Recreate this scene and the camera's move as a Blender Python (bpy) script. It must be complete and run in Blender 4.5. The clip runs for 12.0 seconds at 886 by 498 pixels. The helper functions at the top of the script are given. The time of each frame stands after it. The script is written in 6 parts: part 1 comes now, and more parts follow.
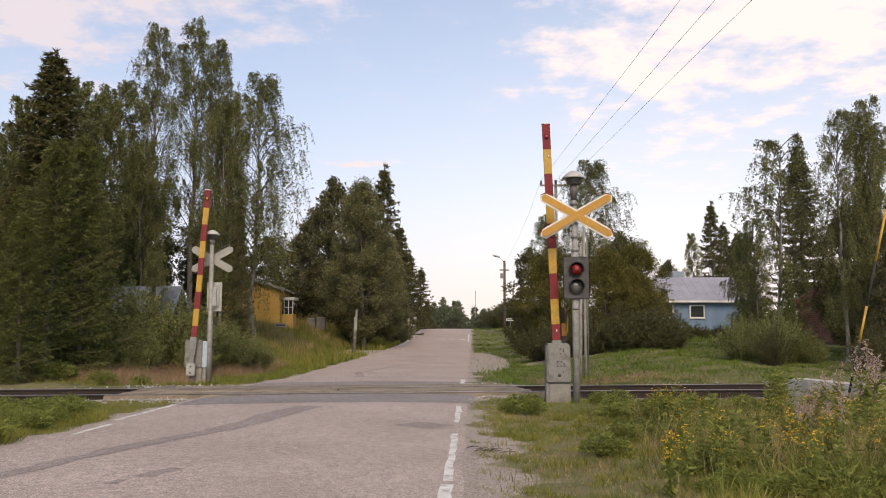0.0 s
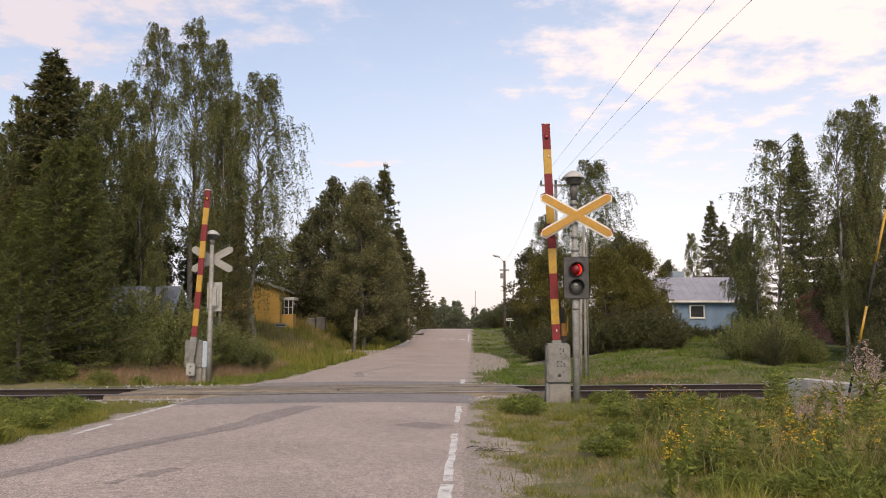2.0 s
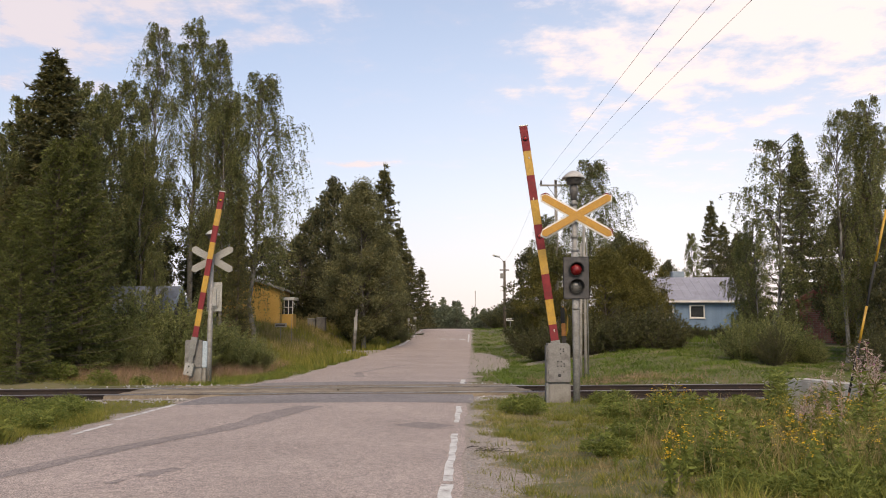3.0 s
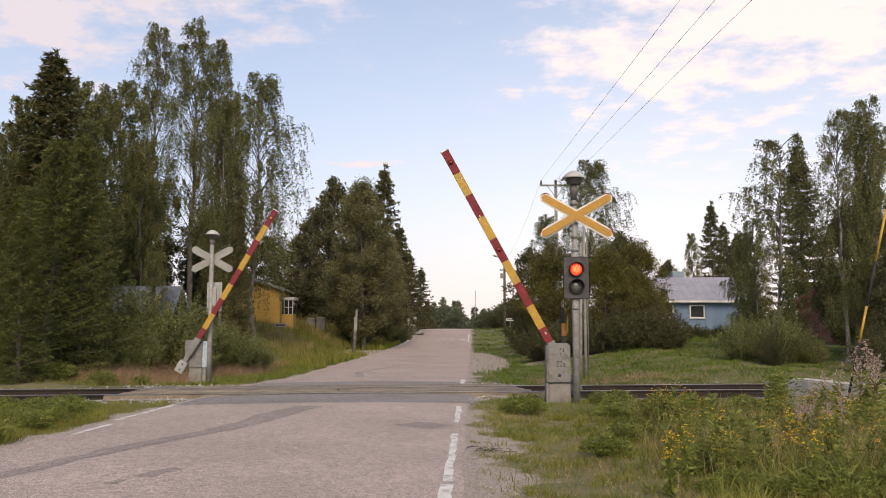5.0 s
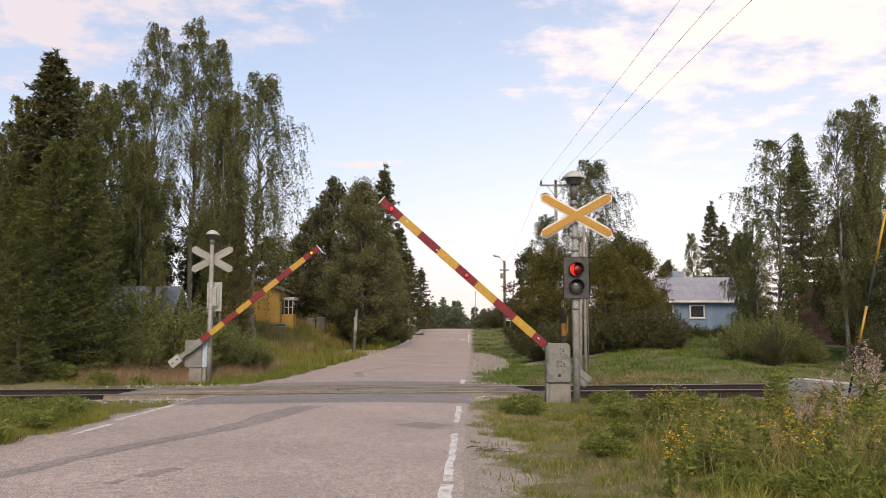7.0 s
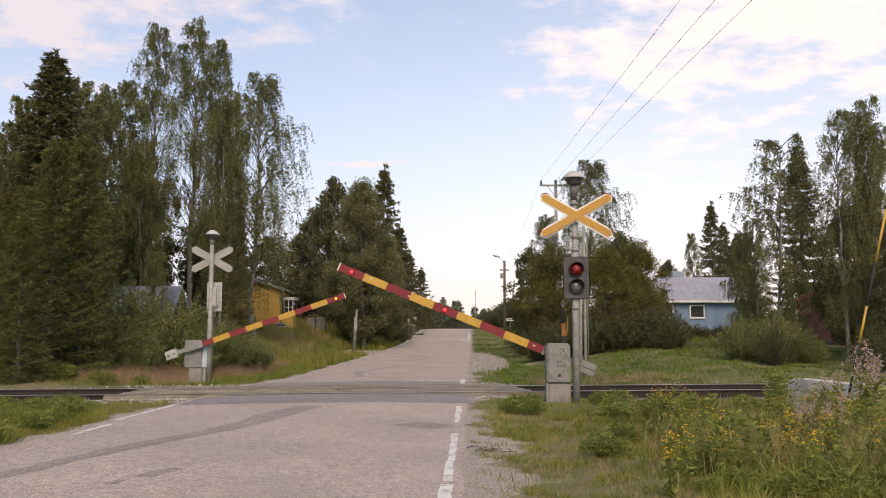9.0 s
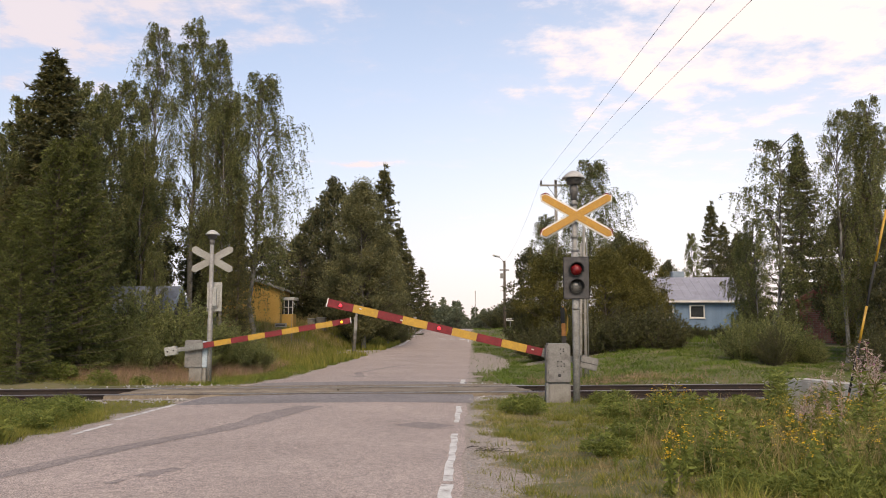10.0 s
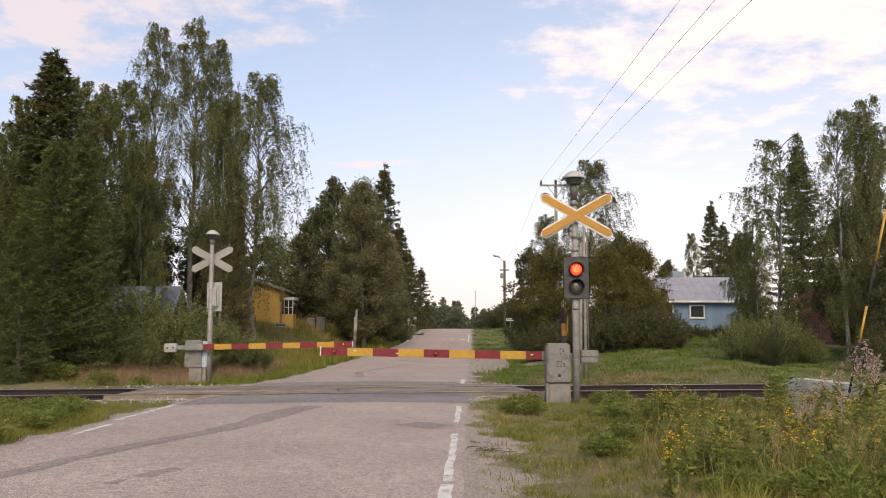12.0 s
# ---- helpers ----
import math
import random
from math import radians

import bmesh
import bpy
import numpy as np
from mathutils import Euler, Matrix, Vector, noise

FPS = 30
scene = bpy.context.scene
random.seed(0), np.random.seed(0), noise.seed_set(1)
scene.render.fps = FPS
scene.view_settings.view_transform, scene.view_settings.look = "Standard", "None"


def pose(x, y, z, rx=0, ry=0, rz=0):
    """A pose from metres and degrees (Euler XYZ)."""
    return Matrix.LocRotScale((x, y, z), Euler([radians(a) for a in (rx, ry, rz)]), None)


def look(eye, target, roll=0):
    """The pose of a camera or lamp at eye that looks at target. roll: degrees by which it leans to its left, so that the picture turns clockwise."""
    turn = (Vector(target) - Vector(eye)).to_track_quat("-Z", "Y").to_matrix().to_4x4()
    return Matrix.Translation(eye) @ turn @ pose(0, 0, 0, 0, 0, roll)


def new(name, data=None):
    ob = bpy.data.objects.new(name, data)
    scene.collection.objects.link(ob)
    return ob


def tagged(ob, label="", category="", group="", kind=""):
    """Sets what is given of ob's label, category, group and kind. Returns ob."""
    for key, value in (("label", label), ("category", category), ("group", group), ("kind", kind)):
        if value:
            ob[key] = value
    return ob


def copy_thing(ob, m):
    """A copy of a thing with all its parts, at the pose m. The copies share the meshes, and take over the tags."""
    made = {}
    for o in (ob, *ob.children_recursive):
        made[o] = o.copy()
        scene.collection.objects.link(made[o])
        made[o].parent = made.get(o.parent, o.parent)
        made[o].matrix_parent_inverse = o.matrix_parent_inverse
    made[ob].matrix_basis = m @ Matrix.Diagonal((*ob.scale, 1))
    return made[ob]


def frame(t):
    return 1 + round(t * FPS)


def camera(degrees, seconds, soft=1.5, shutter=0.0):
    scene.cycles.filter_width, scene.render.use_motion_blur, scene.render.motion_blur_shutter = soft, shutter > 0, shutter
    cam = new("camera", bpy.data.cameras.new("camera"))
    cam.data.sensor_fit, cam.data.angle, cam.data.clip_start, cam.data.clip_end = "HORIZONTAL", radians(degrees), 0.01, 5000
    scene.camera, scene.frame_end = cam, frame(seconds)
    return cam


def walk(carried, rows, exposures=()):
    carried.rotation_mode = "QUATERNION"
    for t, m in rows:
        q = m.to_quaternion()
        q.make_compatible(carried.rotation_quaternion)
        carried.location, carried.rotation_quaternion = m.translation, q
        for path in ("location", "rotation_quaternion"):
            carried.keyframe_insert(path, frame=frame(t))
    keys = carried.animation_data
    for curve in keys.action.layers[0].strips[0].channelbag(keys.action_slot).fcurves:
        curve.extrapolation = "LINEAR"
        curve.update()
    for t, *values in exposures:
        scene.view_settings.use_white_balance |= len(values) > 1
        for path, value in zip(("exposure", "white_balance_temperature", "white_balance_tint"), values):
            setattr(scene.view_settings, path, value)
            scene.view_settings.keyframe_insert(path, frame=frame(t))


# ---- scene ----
cam = camera(56.47, 12.0, soft=1.0)
EYE = pose(0, 0, 1.3, 95.36, 0, 0)
walk(cam, [(0, EYE), (12, EYE)], exposures=((0, 0.7, 7250, 13.5), (5.2, 0.7, 7250, 13.5), (7.0, 0.75, 7250, 13.5), (12, 0.75, 7250, 13.5)))

# ---- light: bright evening sky with thin cloud, soft weak sun from behind ----
SUN_ELEV, SUN_AZ = 40, 176
world = bpy.data.worlds.new("sky")
scene.world = world
world.use_nodes = True
wn = world.node_tree.nodes
sky = wn.new("ShaderNodeTexSky")
sky.sky_type = "NISHITA"
sky.sun_disc = False
sky.sun_elevation, sky.sun_rotation = radians(SUN_ELEV), radians(SUN_AZ)
sky.air_density, sky.dust_density, sky.ozone_density = 1.0, 0.6, 1.2
wn["Background"].inputs["Strength"].default_value = 0.12
world.node_tree.links.new(sky.outputs[0], wn["Background"].inputs["Color"])
sun_data = bpy.data.lights.new("sun", "SUN")
sun_data.energy, sun_data.angle, sun_data.color = 2.1, radians(32), (1.0, 0.86, 0.66)
sun = new("sun", sun_data)
sun_dir = Vector((math.sin(radians(SUN_AZ)) * math.cos(radians(SUN_ELEV)), math.cos(radians(SUN_AZ)) * math.cos(radians(SUN_ELEV)), math.sin(radians(SUN_ELEV))))
sun.matrix_world = look(sun_dir * 60, (0, 0, 0))


# ---- materials ----
def nodes_of(name):
    m = bpy.data.materials.new(name)
    m.use_nodes = True
    t = m.node_tree
    return m, t, t.nodes["Principled BSDF"]


def link(t, a, b):
    t.links.new(a, b)


def rgb(c):
    return (c[0], c[1], c[2], 1.0)


def noise_node(t, scale, detail=5.0, coord="Object", rough=0.6):
    tc = t.nodes.new("ShaderNodeTexCoord")
    n = t.nodes.new("ShaderNodeTexNoise")
    n.inputs["Scale"].default_value, n.inputs["Detail"].default_value, n.inputs["Roughness"].default_value = scale, detail, rough
    link(t, tc.outputs[coord], n.inputs["Vector"])
    return n


def ramp(t, src, stops):
    r = t.nodes.new("ShaderNodeValToRGB")
    e = r.color_ramp.elements
    while len(e) < len(stops):
        e.new(0.5)
    for k, (p, c) in enumerate(stops):
        e[k].position, e[k].color = p, rgb(c)
    link(t, src, r.inputs["Fac"])
    return r


def mixed(t, fac, a, b, mode="MIX"):
    n = t.nodes.new("ShaderNodeMix")
    n.data_type, n.blend_type = "RGBA", mode
    for s, v in ((n.inputs[0], fac), (n.inputs[6], a), (n.inputs[7], b)):
        if isinstance(v, (int, float)):
            s.default_value = v
        elif isinstance(v, tuple):
            s.default_value = rgb(v)
        else:
            link(t, v, s)
    return n.outputs[2]


def bump(t, src, strength, dist=0.02):
    b = t.nodes.new("ShaderNodeBump")
    b.inputs["Strength"].default_value, b.inputs["Distance"].default_value = strength, dist
    link(t, src, b.inputs["Height"])
    return b.outputs[0]


def surface(name, a, b, dirt=None, scale=6.0, rough=0.75, metal=0.0, fine=60.0, relief=0.25, dirt_scale=2.0, per_piece=0.0, lo=0.35, hi=0.65):
    """Two tones at a broad scale, dirt patches and fine grain."""
    m, t, p = nodes_of(name)
    n1 = noise_node(t, scale)
    col = ramp(t, n1.outputs["Fac"], [(lo, a), (hi, b)]).outputs[0]
    n2 = noise_node(t, fine, 4.0)
    g = ramp(t, n2.outputs["Fac"], [(0.3, (0.72, 0.72, 0.72)), (0.7, (1.15, 1.15, 1.15))]).outputs[0]
    col = mixed(t, 1.0, col, g, "MULTIPLY")
    if dirt:
        n3 = noise_node(t, dirt_scale, 7.0)
        f = ramp(t, n3.outputs["Fac"], [(0.5, (0, 0, 0)), (0.68, (1, 1, 1))]).outputs[0]
        col = mixed(t, f, col, dirt)
    if per_piece:
        oi = t.nodes.new("ShaderNodeObjectInfo")
        v = ramp(t, oi.outputs["Random"], [(0.0, (1 - per_piece,) * 3), (1.0, (1 + per_piece,) * 3)]).outputs[0]
        col = mixed(t, 1.0, col, v, "MULTIPLY")
    link(t, col, p.inputs["Base Color"])
    p.inputs["Roughness"].default_value, p.inputs["Metallic"].default_value = rough, metal
    link(t, bump(t, n2.outputs["Fac"], relief), p.inputs["Normal"])
    return m


def foliage(name, a, b, c, thin=0.42, rough=0.65):
    """Leaves that vary one by one and let light through."""
    m, t, p = nodes_of(name)
    geo = t.nodes.new("ShaderNodeNewGeometry")
    col = ramp(t, geo.outputs["Random Per Island"], [(0.0, a), (0.55, b), (1.0, c)]).outputs[0]
    n1 = noise_node(t, 0.6, 3.0)
    g = ramp(t, n1.outputs["Fac"], [(0.3, (0.65, 0.7, 0.65)), (0.7, (1.25, 1.2, 1.1))]).outputs[0]
    col = mixed(t, 1.0, col, g, "MULTIPLY")
    link(t, col, p.inputs["Base Color"])
    p.inputs["Roughness"].default_value = rough
    p.inputs["Specular IOR Level"].default_value = 0.25
    tr = t.nodes.new("ShaderNodeBsdfTranslucent")
    link(t, col, tr.inputs["Color"])
    mx = t.nodes.new("ShaderNodeMixShader")
    mx.inputs[0].default_value = thin
    link(t, p.outputs[0], mx.inputs[1])
    link(t, tr.outputs[0], mx.inputs[2])
    link(t, mx.outputs[0], t.nodes["Material Output"].inputs["Surface"])
    return m


def glowing(name, colour, strength):
    m, t, p = nodes_of(name)
    p.inputs["Base Color"].default_value = rgb(colour)
    p.inputs["Emission Color"].default_value = rgb(colour)
    p.inputs["Emission Strength"].default_value = strength
    return m


def asphalt_material(name, a, b, stones, stone_scale=130.0):
    m, t, p = nodes_of(name)
    n1 = noise_node(t, 0.5, 6.0)
    col = ramp(t, n1.outputs["Fac"], [(0.32, a), (0.68, b)]).outputs[0]
    tc = t.nodes.new("ShaderNodeTexCoord")
    v = t.nodes.new("ShaderNodeTexVoronoi")
    v.inputs["Scale"].default_value = stone_scale
    worn = t.nodes.new("ShaderNodeVectorMath")
    worn.operation = "MULTIPLY"
    worn.inputs[1].default_value = (1.0, 0.45, 1.0)
    link(t, tc.outputs["Object"], worn.inputs[0])
    link(t, worn.outputs[0], v.inputs["Vector"])
    sp = ramp(t, v.outputs["Color"], [(0.2, (0.58, 0.58, 0.58)), (0.55, (1.0, 1.0, 1.0)), (0.9, stones)]).outputs[0]
    col = mixed(t, 1.0, col, sp, "MULTIPLY")
    n2 = noise_node(t, 9.0, 8.0)
    g = ramp(t, n2.outputs["Fac"], [(0.3, (0.8, 0.8, 0.8)), (0.72, (1.15, 1.14, 1.13))]).outputs[0]
    col = mixed(t, 1.0, col, g, "MULTIPLY")
    link(t, col, p.inputs["Base Color"])
    p.inputs["Roughness"].default_value = 0.9
    link(t, bump(t, v.outputs["Distance"], 0.5, 0.008), p.inputs["Normal"])
    return m


M_ASPHALT = asphalt_material("worn asphalt", (0.305, 0.247, 0.223), (0.395, 0.322, 0.29), (1.5, 1.45, 1.4))
M_PATCH = asphalt_material("newer grey asphalt", (0.18, 0.16, 0.158), (0.235, 0.208, 0.204), (1.35, 1.35, 1.35), 90.0)
M_TAR = asphalt_material("tar seal", (0.222, 0.184, 0.172), (0.29, 0.243, 0.227), (1.260, 1.230, 1.210), 110.0)
M_LINE = surface("worn road paint", (0.527, 0.510, 0.484), (0.637, 0.620, 0.595), (0.255, 0.221, 0.204), 8, 0.8, 0, 90, 0.2, 9.0)
M_CONCRETE = surface("concrete", (0.180, 0.166, 0.151), (0.259, 0.245, 0.223), (0.115, 0.101, 0.086), 3, 0.9, 0, 50, 0.3)
M_PALE = surface("pale concrete", (0.4, 0.38, 0.355), (0.52, 0.5, 0.47), (0.34, 0.31, 0.28), 3, 0.9, 0, 50, 0.3)
M_GALV = surface("galvanised steel", (0.172, 0.170, 0.165), (0.242, 0.239, 0.230), (0.127, 0.120, 0.106), 7, 0.55, 0.35, 40, 0.1)
M_STAINED = surface("water stained grey steel", (0.15, 0.141, 0.135), (0.2, 0.19, 0.182), (0.085, 0.076, 0.072), 4, 0.55, 0.1, 30, 0.08, 4.5)
M_POST = surface("pale weathered post steel", (0.215, 0.207, 0.2), (0.29, 0.28, 0.27), (0.15, 0.135, 0.12), 5, 0.6, 0.1, 30, 0.12, 3.0)
M_GREYBOX = surface("grey painted steel", (0.155, 0.146, 0.139), (0.2, 0.19, 0.182), (0.094, 0.091, 0.088), 5, 0.55, 0.1, 30, 0.08, 4.0)
M_LIGHTBOX = surface("pale grey painted steel", (0.27, 0.268, 0.255), (0.335, 0.332, 0.318), (0.19, 0.183, 0.17), 5, 0.5, 0.1, 30, 0.08)
M_BLUEGREY = surface("blue grey cabinet paint", (0.3, 0.36, 0.42), (0.38, 0.44, 0.5), None, 5, 0.5, 0.0, 30, 0.08)
M_BELL = surface("weathered grey bell paint", (0.075, 0.07, 0.068), (0.11, 0.104, 0.1), (0.05, 0.046, 0.044), 6, 0.6, 0.1, 40, 0.1)
M_BELLHOOD = surface("pale grey hood paint", (0.36, 0.345, 0.33), (0.45, 0.435, 0.42), (0.26, 0.245, 0.23), 5, 0.5, 0, 30, 0.06)
M_DARK = surface("dark grey signal paint", (0.028, 0.025, 0.028), (0.043, 0.040, 0.042), (0.068, 0.060, 0.059), 5, 0.6, 0, 40, 0.1)
M_BLACK = surface("black rubber", (0.012, 0.012, 0.012), (0.025, 0.024, 0.024), None, 5, 0.9, 0, 40, 0.1)
M_RED = surface("faded red barrier film", (0.14, 0.011, 0.016), (0.19, 0.016, 0.022), (0.12, 0.019, 0.02), 7, 0.8, 0, 50, 0.05, 6.0)
M_YELLOW = surface("faded yellow barrier film", (0.361, 0.202, 0.016), (0.430, 0.245, 0.024), (0.310, 0.181, 0.032), 7, 0.5, 0, 50, 0.05, 6.0)
M_SIGNYELLOW = surface("yellow sign film", (0.36, 0.176, 0.011), (0.41, 0.204, 0.014), (0.32, 0.163, 0.025), 5, 0.45, 0, 40, 0.04)
M_WHITE = surface("off white paint", (0.546, 0.528, 0.502), (0.651, 0.634, 0.607), (0.396, 0.370, 0.334), 4, 0.55, 0, 40, 0.06)
M_SIGNBACK = surface("dull aluminium sign back", (0.23, 0.222, 0.208), (0.285, 0.276, 0.26), (0.185, 0.177, 0.165), 4, 0.55, 0.1, 40, 0.06)
M_WORNWHITE = surface("scuffed white mark", (0.490, 0.449, 0.409), (0.560, 0.515, 0.471), None, 9, 0.6)
M_GLASSDARK = surface("grey signal lens", (0.060, 0.060, 0.057), (0.108, 0.105, 0.102), None, 20, 0.15, 0, 60, 0.2)
M_REDLENS = surface("unlit red lens", (0.1, 0.006, 0.008), (0.19, 0.012, 0.014), None, 16, 0.12, 0, 60, 0.3)


def lit_lens(name, middle, rim, strength, radius):
    """A glowing lens, hottest in its middle, with ribbed facets."""
    m, t, p = nodes_of(name)
    tc = t.nodes.new("ShaderNodeTexCoord")
    flat = t.nodes.new("ShaderNodeVectorMath")
    flat.operation = "MULTIPLY"
    flat.inputs[1].default_value = (1 / radius, 0, 1 / radius)
    link(t, tc.outputs["Object"], flat.inputs[0])
    ln = t.nodes.new("ShaderNodeVectorMath")
    ln.operation = "LENGTH"
    link(t, flat.outputs[0], ln.inputs[0])
    v = t.nodes.new("ShaderNodeTexVoronoi")
    v.inputs["Scale"].default_value = 3.5 / radius
    link(t, tc.outputs["Object"], v.inputs["Vector"])
    col = ramp(t, ln.outputs["Value"], [(0.0, middle), (0.55, middle), (0.95, rim)]).outputs[0]
    col = mixed(t, 0.9, col, ramp(t, v.outputs["Distance"], [(0.0, (1.0, 1.9, 1.9)), (0.75, (0.6, 0.12, 0.12))]).outputs[0], "MULTIPLY")
    link(t, col, p.inputs["Emission Color"])
    p.inputs["Base Color"].default_value = rgb(rim)
    p.inputs["Emission Strength"].default_value = strength
    return m


M_REDLIT = lit_lens("lit red lens", (1.0, 0.22, 0.07), (0.6, 0.015, 0.012), 1.05, 0.108)
M_REDMARK = surface("unlit bright red marker lens", (0.33, 0.014, 0.022), (0.42, 0.02, 0.03), None, 16, 0.3)
M_REDSMALL = glowing("lit red marker lens", (1.0, 0.03, 0.05), 1.1)
M_AMBERSMALL = glowing("lit amber marker lens", (1.0, 0.42, 0.03), 1.3)
M_AMBERLENS = surface("unlit amber lens", (0.5, 0.25, 0.02), (0.6, 0.3, 0.03), None, 16, 0.2)
M_RAIL = surface("rusty rail steel", (0.022, 0.014, 0.011), (0.043, 0.025, 0.019), (0.015, 0.011, 0.010), 5, 0.75, 0.3, 60, 0.2)
M_RAILTOP = surface("polished rail head", (0.35, 0.33, 0.32), (0.5, 0.48, 0.46), (0.25, 0.2, 0.18), 4, 0.3, 0.9, 60, 0.05)
M_SLEEPER = surface("weathered sleeper timber", (0.07, 0.055, 0.045), (0.13, 0.11, 0.09), None, 5, 0.9, 0, 50, 0.4)
M_STONE = surface("ballast stone", (0.25, 0.235, 0.225), (0.42, 0.4, 0.385), (0.16, 0.13, 0.11), 9, 0.95, 0, 40, 0.3, 1.5)
M_PLANK = surface("weathered crossing timber", (0.180, 0.141, 0.101), (0.271, 0.217, 0.158), (0.099, 0.076, 0.057), 2.5, 0.9, 0, 35, 0.5, 1.2, 0.12)
M_POLE = surface("grey weathered pole timber", (0.2, 0.185, 0.165), (0.3, 0.28, 0.255), (0.13, 0.115, 0.1), 3, 0.9, 0, 25, 0.4)
M_BARK = surface("dark spruce bark", (0.07, 0.055, 0.045), (0.13, 0.105, 0.085), None, 5, 0.95, 0, 25, 0.6)
M_BIRCHBARK = surface("white birch bark with dark scars", (0.13, 0.12, 0.108), (0.215, 0.203, 0.186), (0.028, 0.025, 0.022), 3, 0.85, 0, 20, 0.3, 3.5)
M_TWIG = surface("brown twigs", (0.05, 0.038, 0.03), (0.09, 0.07, 0.055), None, 5, 0.9)
M_LEAFBIRCH = foliage("birch leaves", (0.085, 0.099, 0.040), (0.145, 0.155, 0.060), (0.241, 0.227, 0.092))
M_LEAFDENSE = foliage("grey green leaves", (0.099, 0.103, 0.052), (0.155, 0.151, 0.076), (0.239, 0.217, 0.102))
M_LEAFWARM = foliage("olive green leaves", (0.075, 0.073, 0.021), (0.125, 0.114, 0.032), (0.199, 0.166, 0.047))
M_LEAFBUSH = foliage("willow bush leaves", (0.129, 0.145, 0.058), (0.210, 0.229, 0.088), (0.329, 0.332, 0.133))
M_LEAFDARK = foliage("dark hedge leaves", (0.051, 0.055, 0.030), (0.087, 0.086, 0.043), (0.139, 0.125, 0.059))
M_LEAFHEDGE = foliage("grey green hedge leaves", (0.058, 0.064, 0.03), (0.098, 0.1, 0.045), (0.155, 0.148, 0.062))
# paler, greyer leaf colour stands in for the aerial haze over far trees
M_LEAFHAZE = foliage("mixed leaves with painted distance haze", (0.085, 0.1, 0.07), (0.12, 0.135, 0.09), (0.165, 0.17, 0.11))
M_NEEDLE = foliage("spruce needles", (0.047, 0.050, 0.024), (0.082, 0.082, 0.032), (0.146, 0.123, 0.047), 0.15)
M_NEEDLEYOUNG = foliage("young spruce needles", (0.053, 0.06, 0.017), (0.084, 0.094, 0.025), (0.13, 0.14, 0.037), 0.2)
M_GRASS = foliage("green grass", (0.13, 0.143, 0.026), (0.205, 0.206, 0.043), (0.33, 0.285, 0.084), 0.4)
M_GRASSDRY = foliage("dry straw grass", (0.211, 0.164, 0.069), (0.330, 0.251, 0.122), (0.475, 0.364, 0.196), 0.4)
M_GRASSPINK = foliage("pinkish flowering grass", (0.240, 0.157, 0.105), (0.360, 0.230, 0.165), (0.504, 0.336, 0.253), 0.4)
M_GRASSLAWN = foliage("lush lawn grass", (0.087, 0.135, 0.023), (0.131, 0.185, 0.033), (0.190, 0.234, 0.051), 0.4)
M_WEED = foliage("weed leaves", (0.12, 0.145, 0.036), (0.175, 0.2, 0.048), (0.265, 0.275, 0.072), 0.35)
M_TANSY = foliage("yellow flower heads", (0.6, 0.36, 0.01), (0.75, 0.46, 0.015), (0.85, 0.55, 0.03), 0.2)
M_DAISY = foliage("small white flowers", (0.6, 0.58, 0.52), (0.7, 0.68, 0.62), (0.8, 0.78, 0.72), 0.2)
M_FLUFF = foliage("pale pink seed fluff", (0.42, 0.32, 0.29), (0.55, 0.43, 0.39), (0.68, 0.57, 0.53), 0.4)
M_FIREWEED = foliage("pink flowers", (0.4, 0.14, 0.3), (0.5, 0.2, 0.38), (0.6, 0.3, 0.48), 0.3)
M_BLUEWALL = surface("blue painted boards", (0.114, 0.176, 0.261), (0.145, 0.216, 0.310), (0.106, 0.158, 0.225), 1.5, 0.75, 0, 25, 0.15)
M_METALROOF = surface("grey sheet metal roof", (0.238, 0.232, 0.269), (0.297, 0.291, 0.335), (0.202, 0.194, 0.225), 0.8, 0.6, 0.05, 15, 0.08)
M_CHIMNEY = surface("blue grey chimney sheet", (0.16, 0.2, 0.25), (0.2, 0.25, 0.3), None, 3, 0.6, 0.2)
M_YELLOWWALL = surface("ochre painted boards", (0.408, 0.238, 0.050), (0.490, 0.293, 0.071), (0.343, 0.206, 0.059), 1.2, 0.8, 0, 20, 0.2)


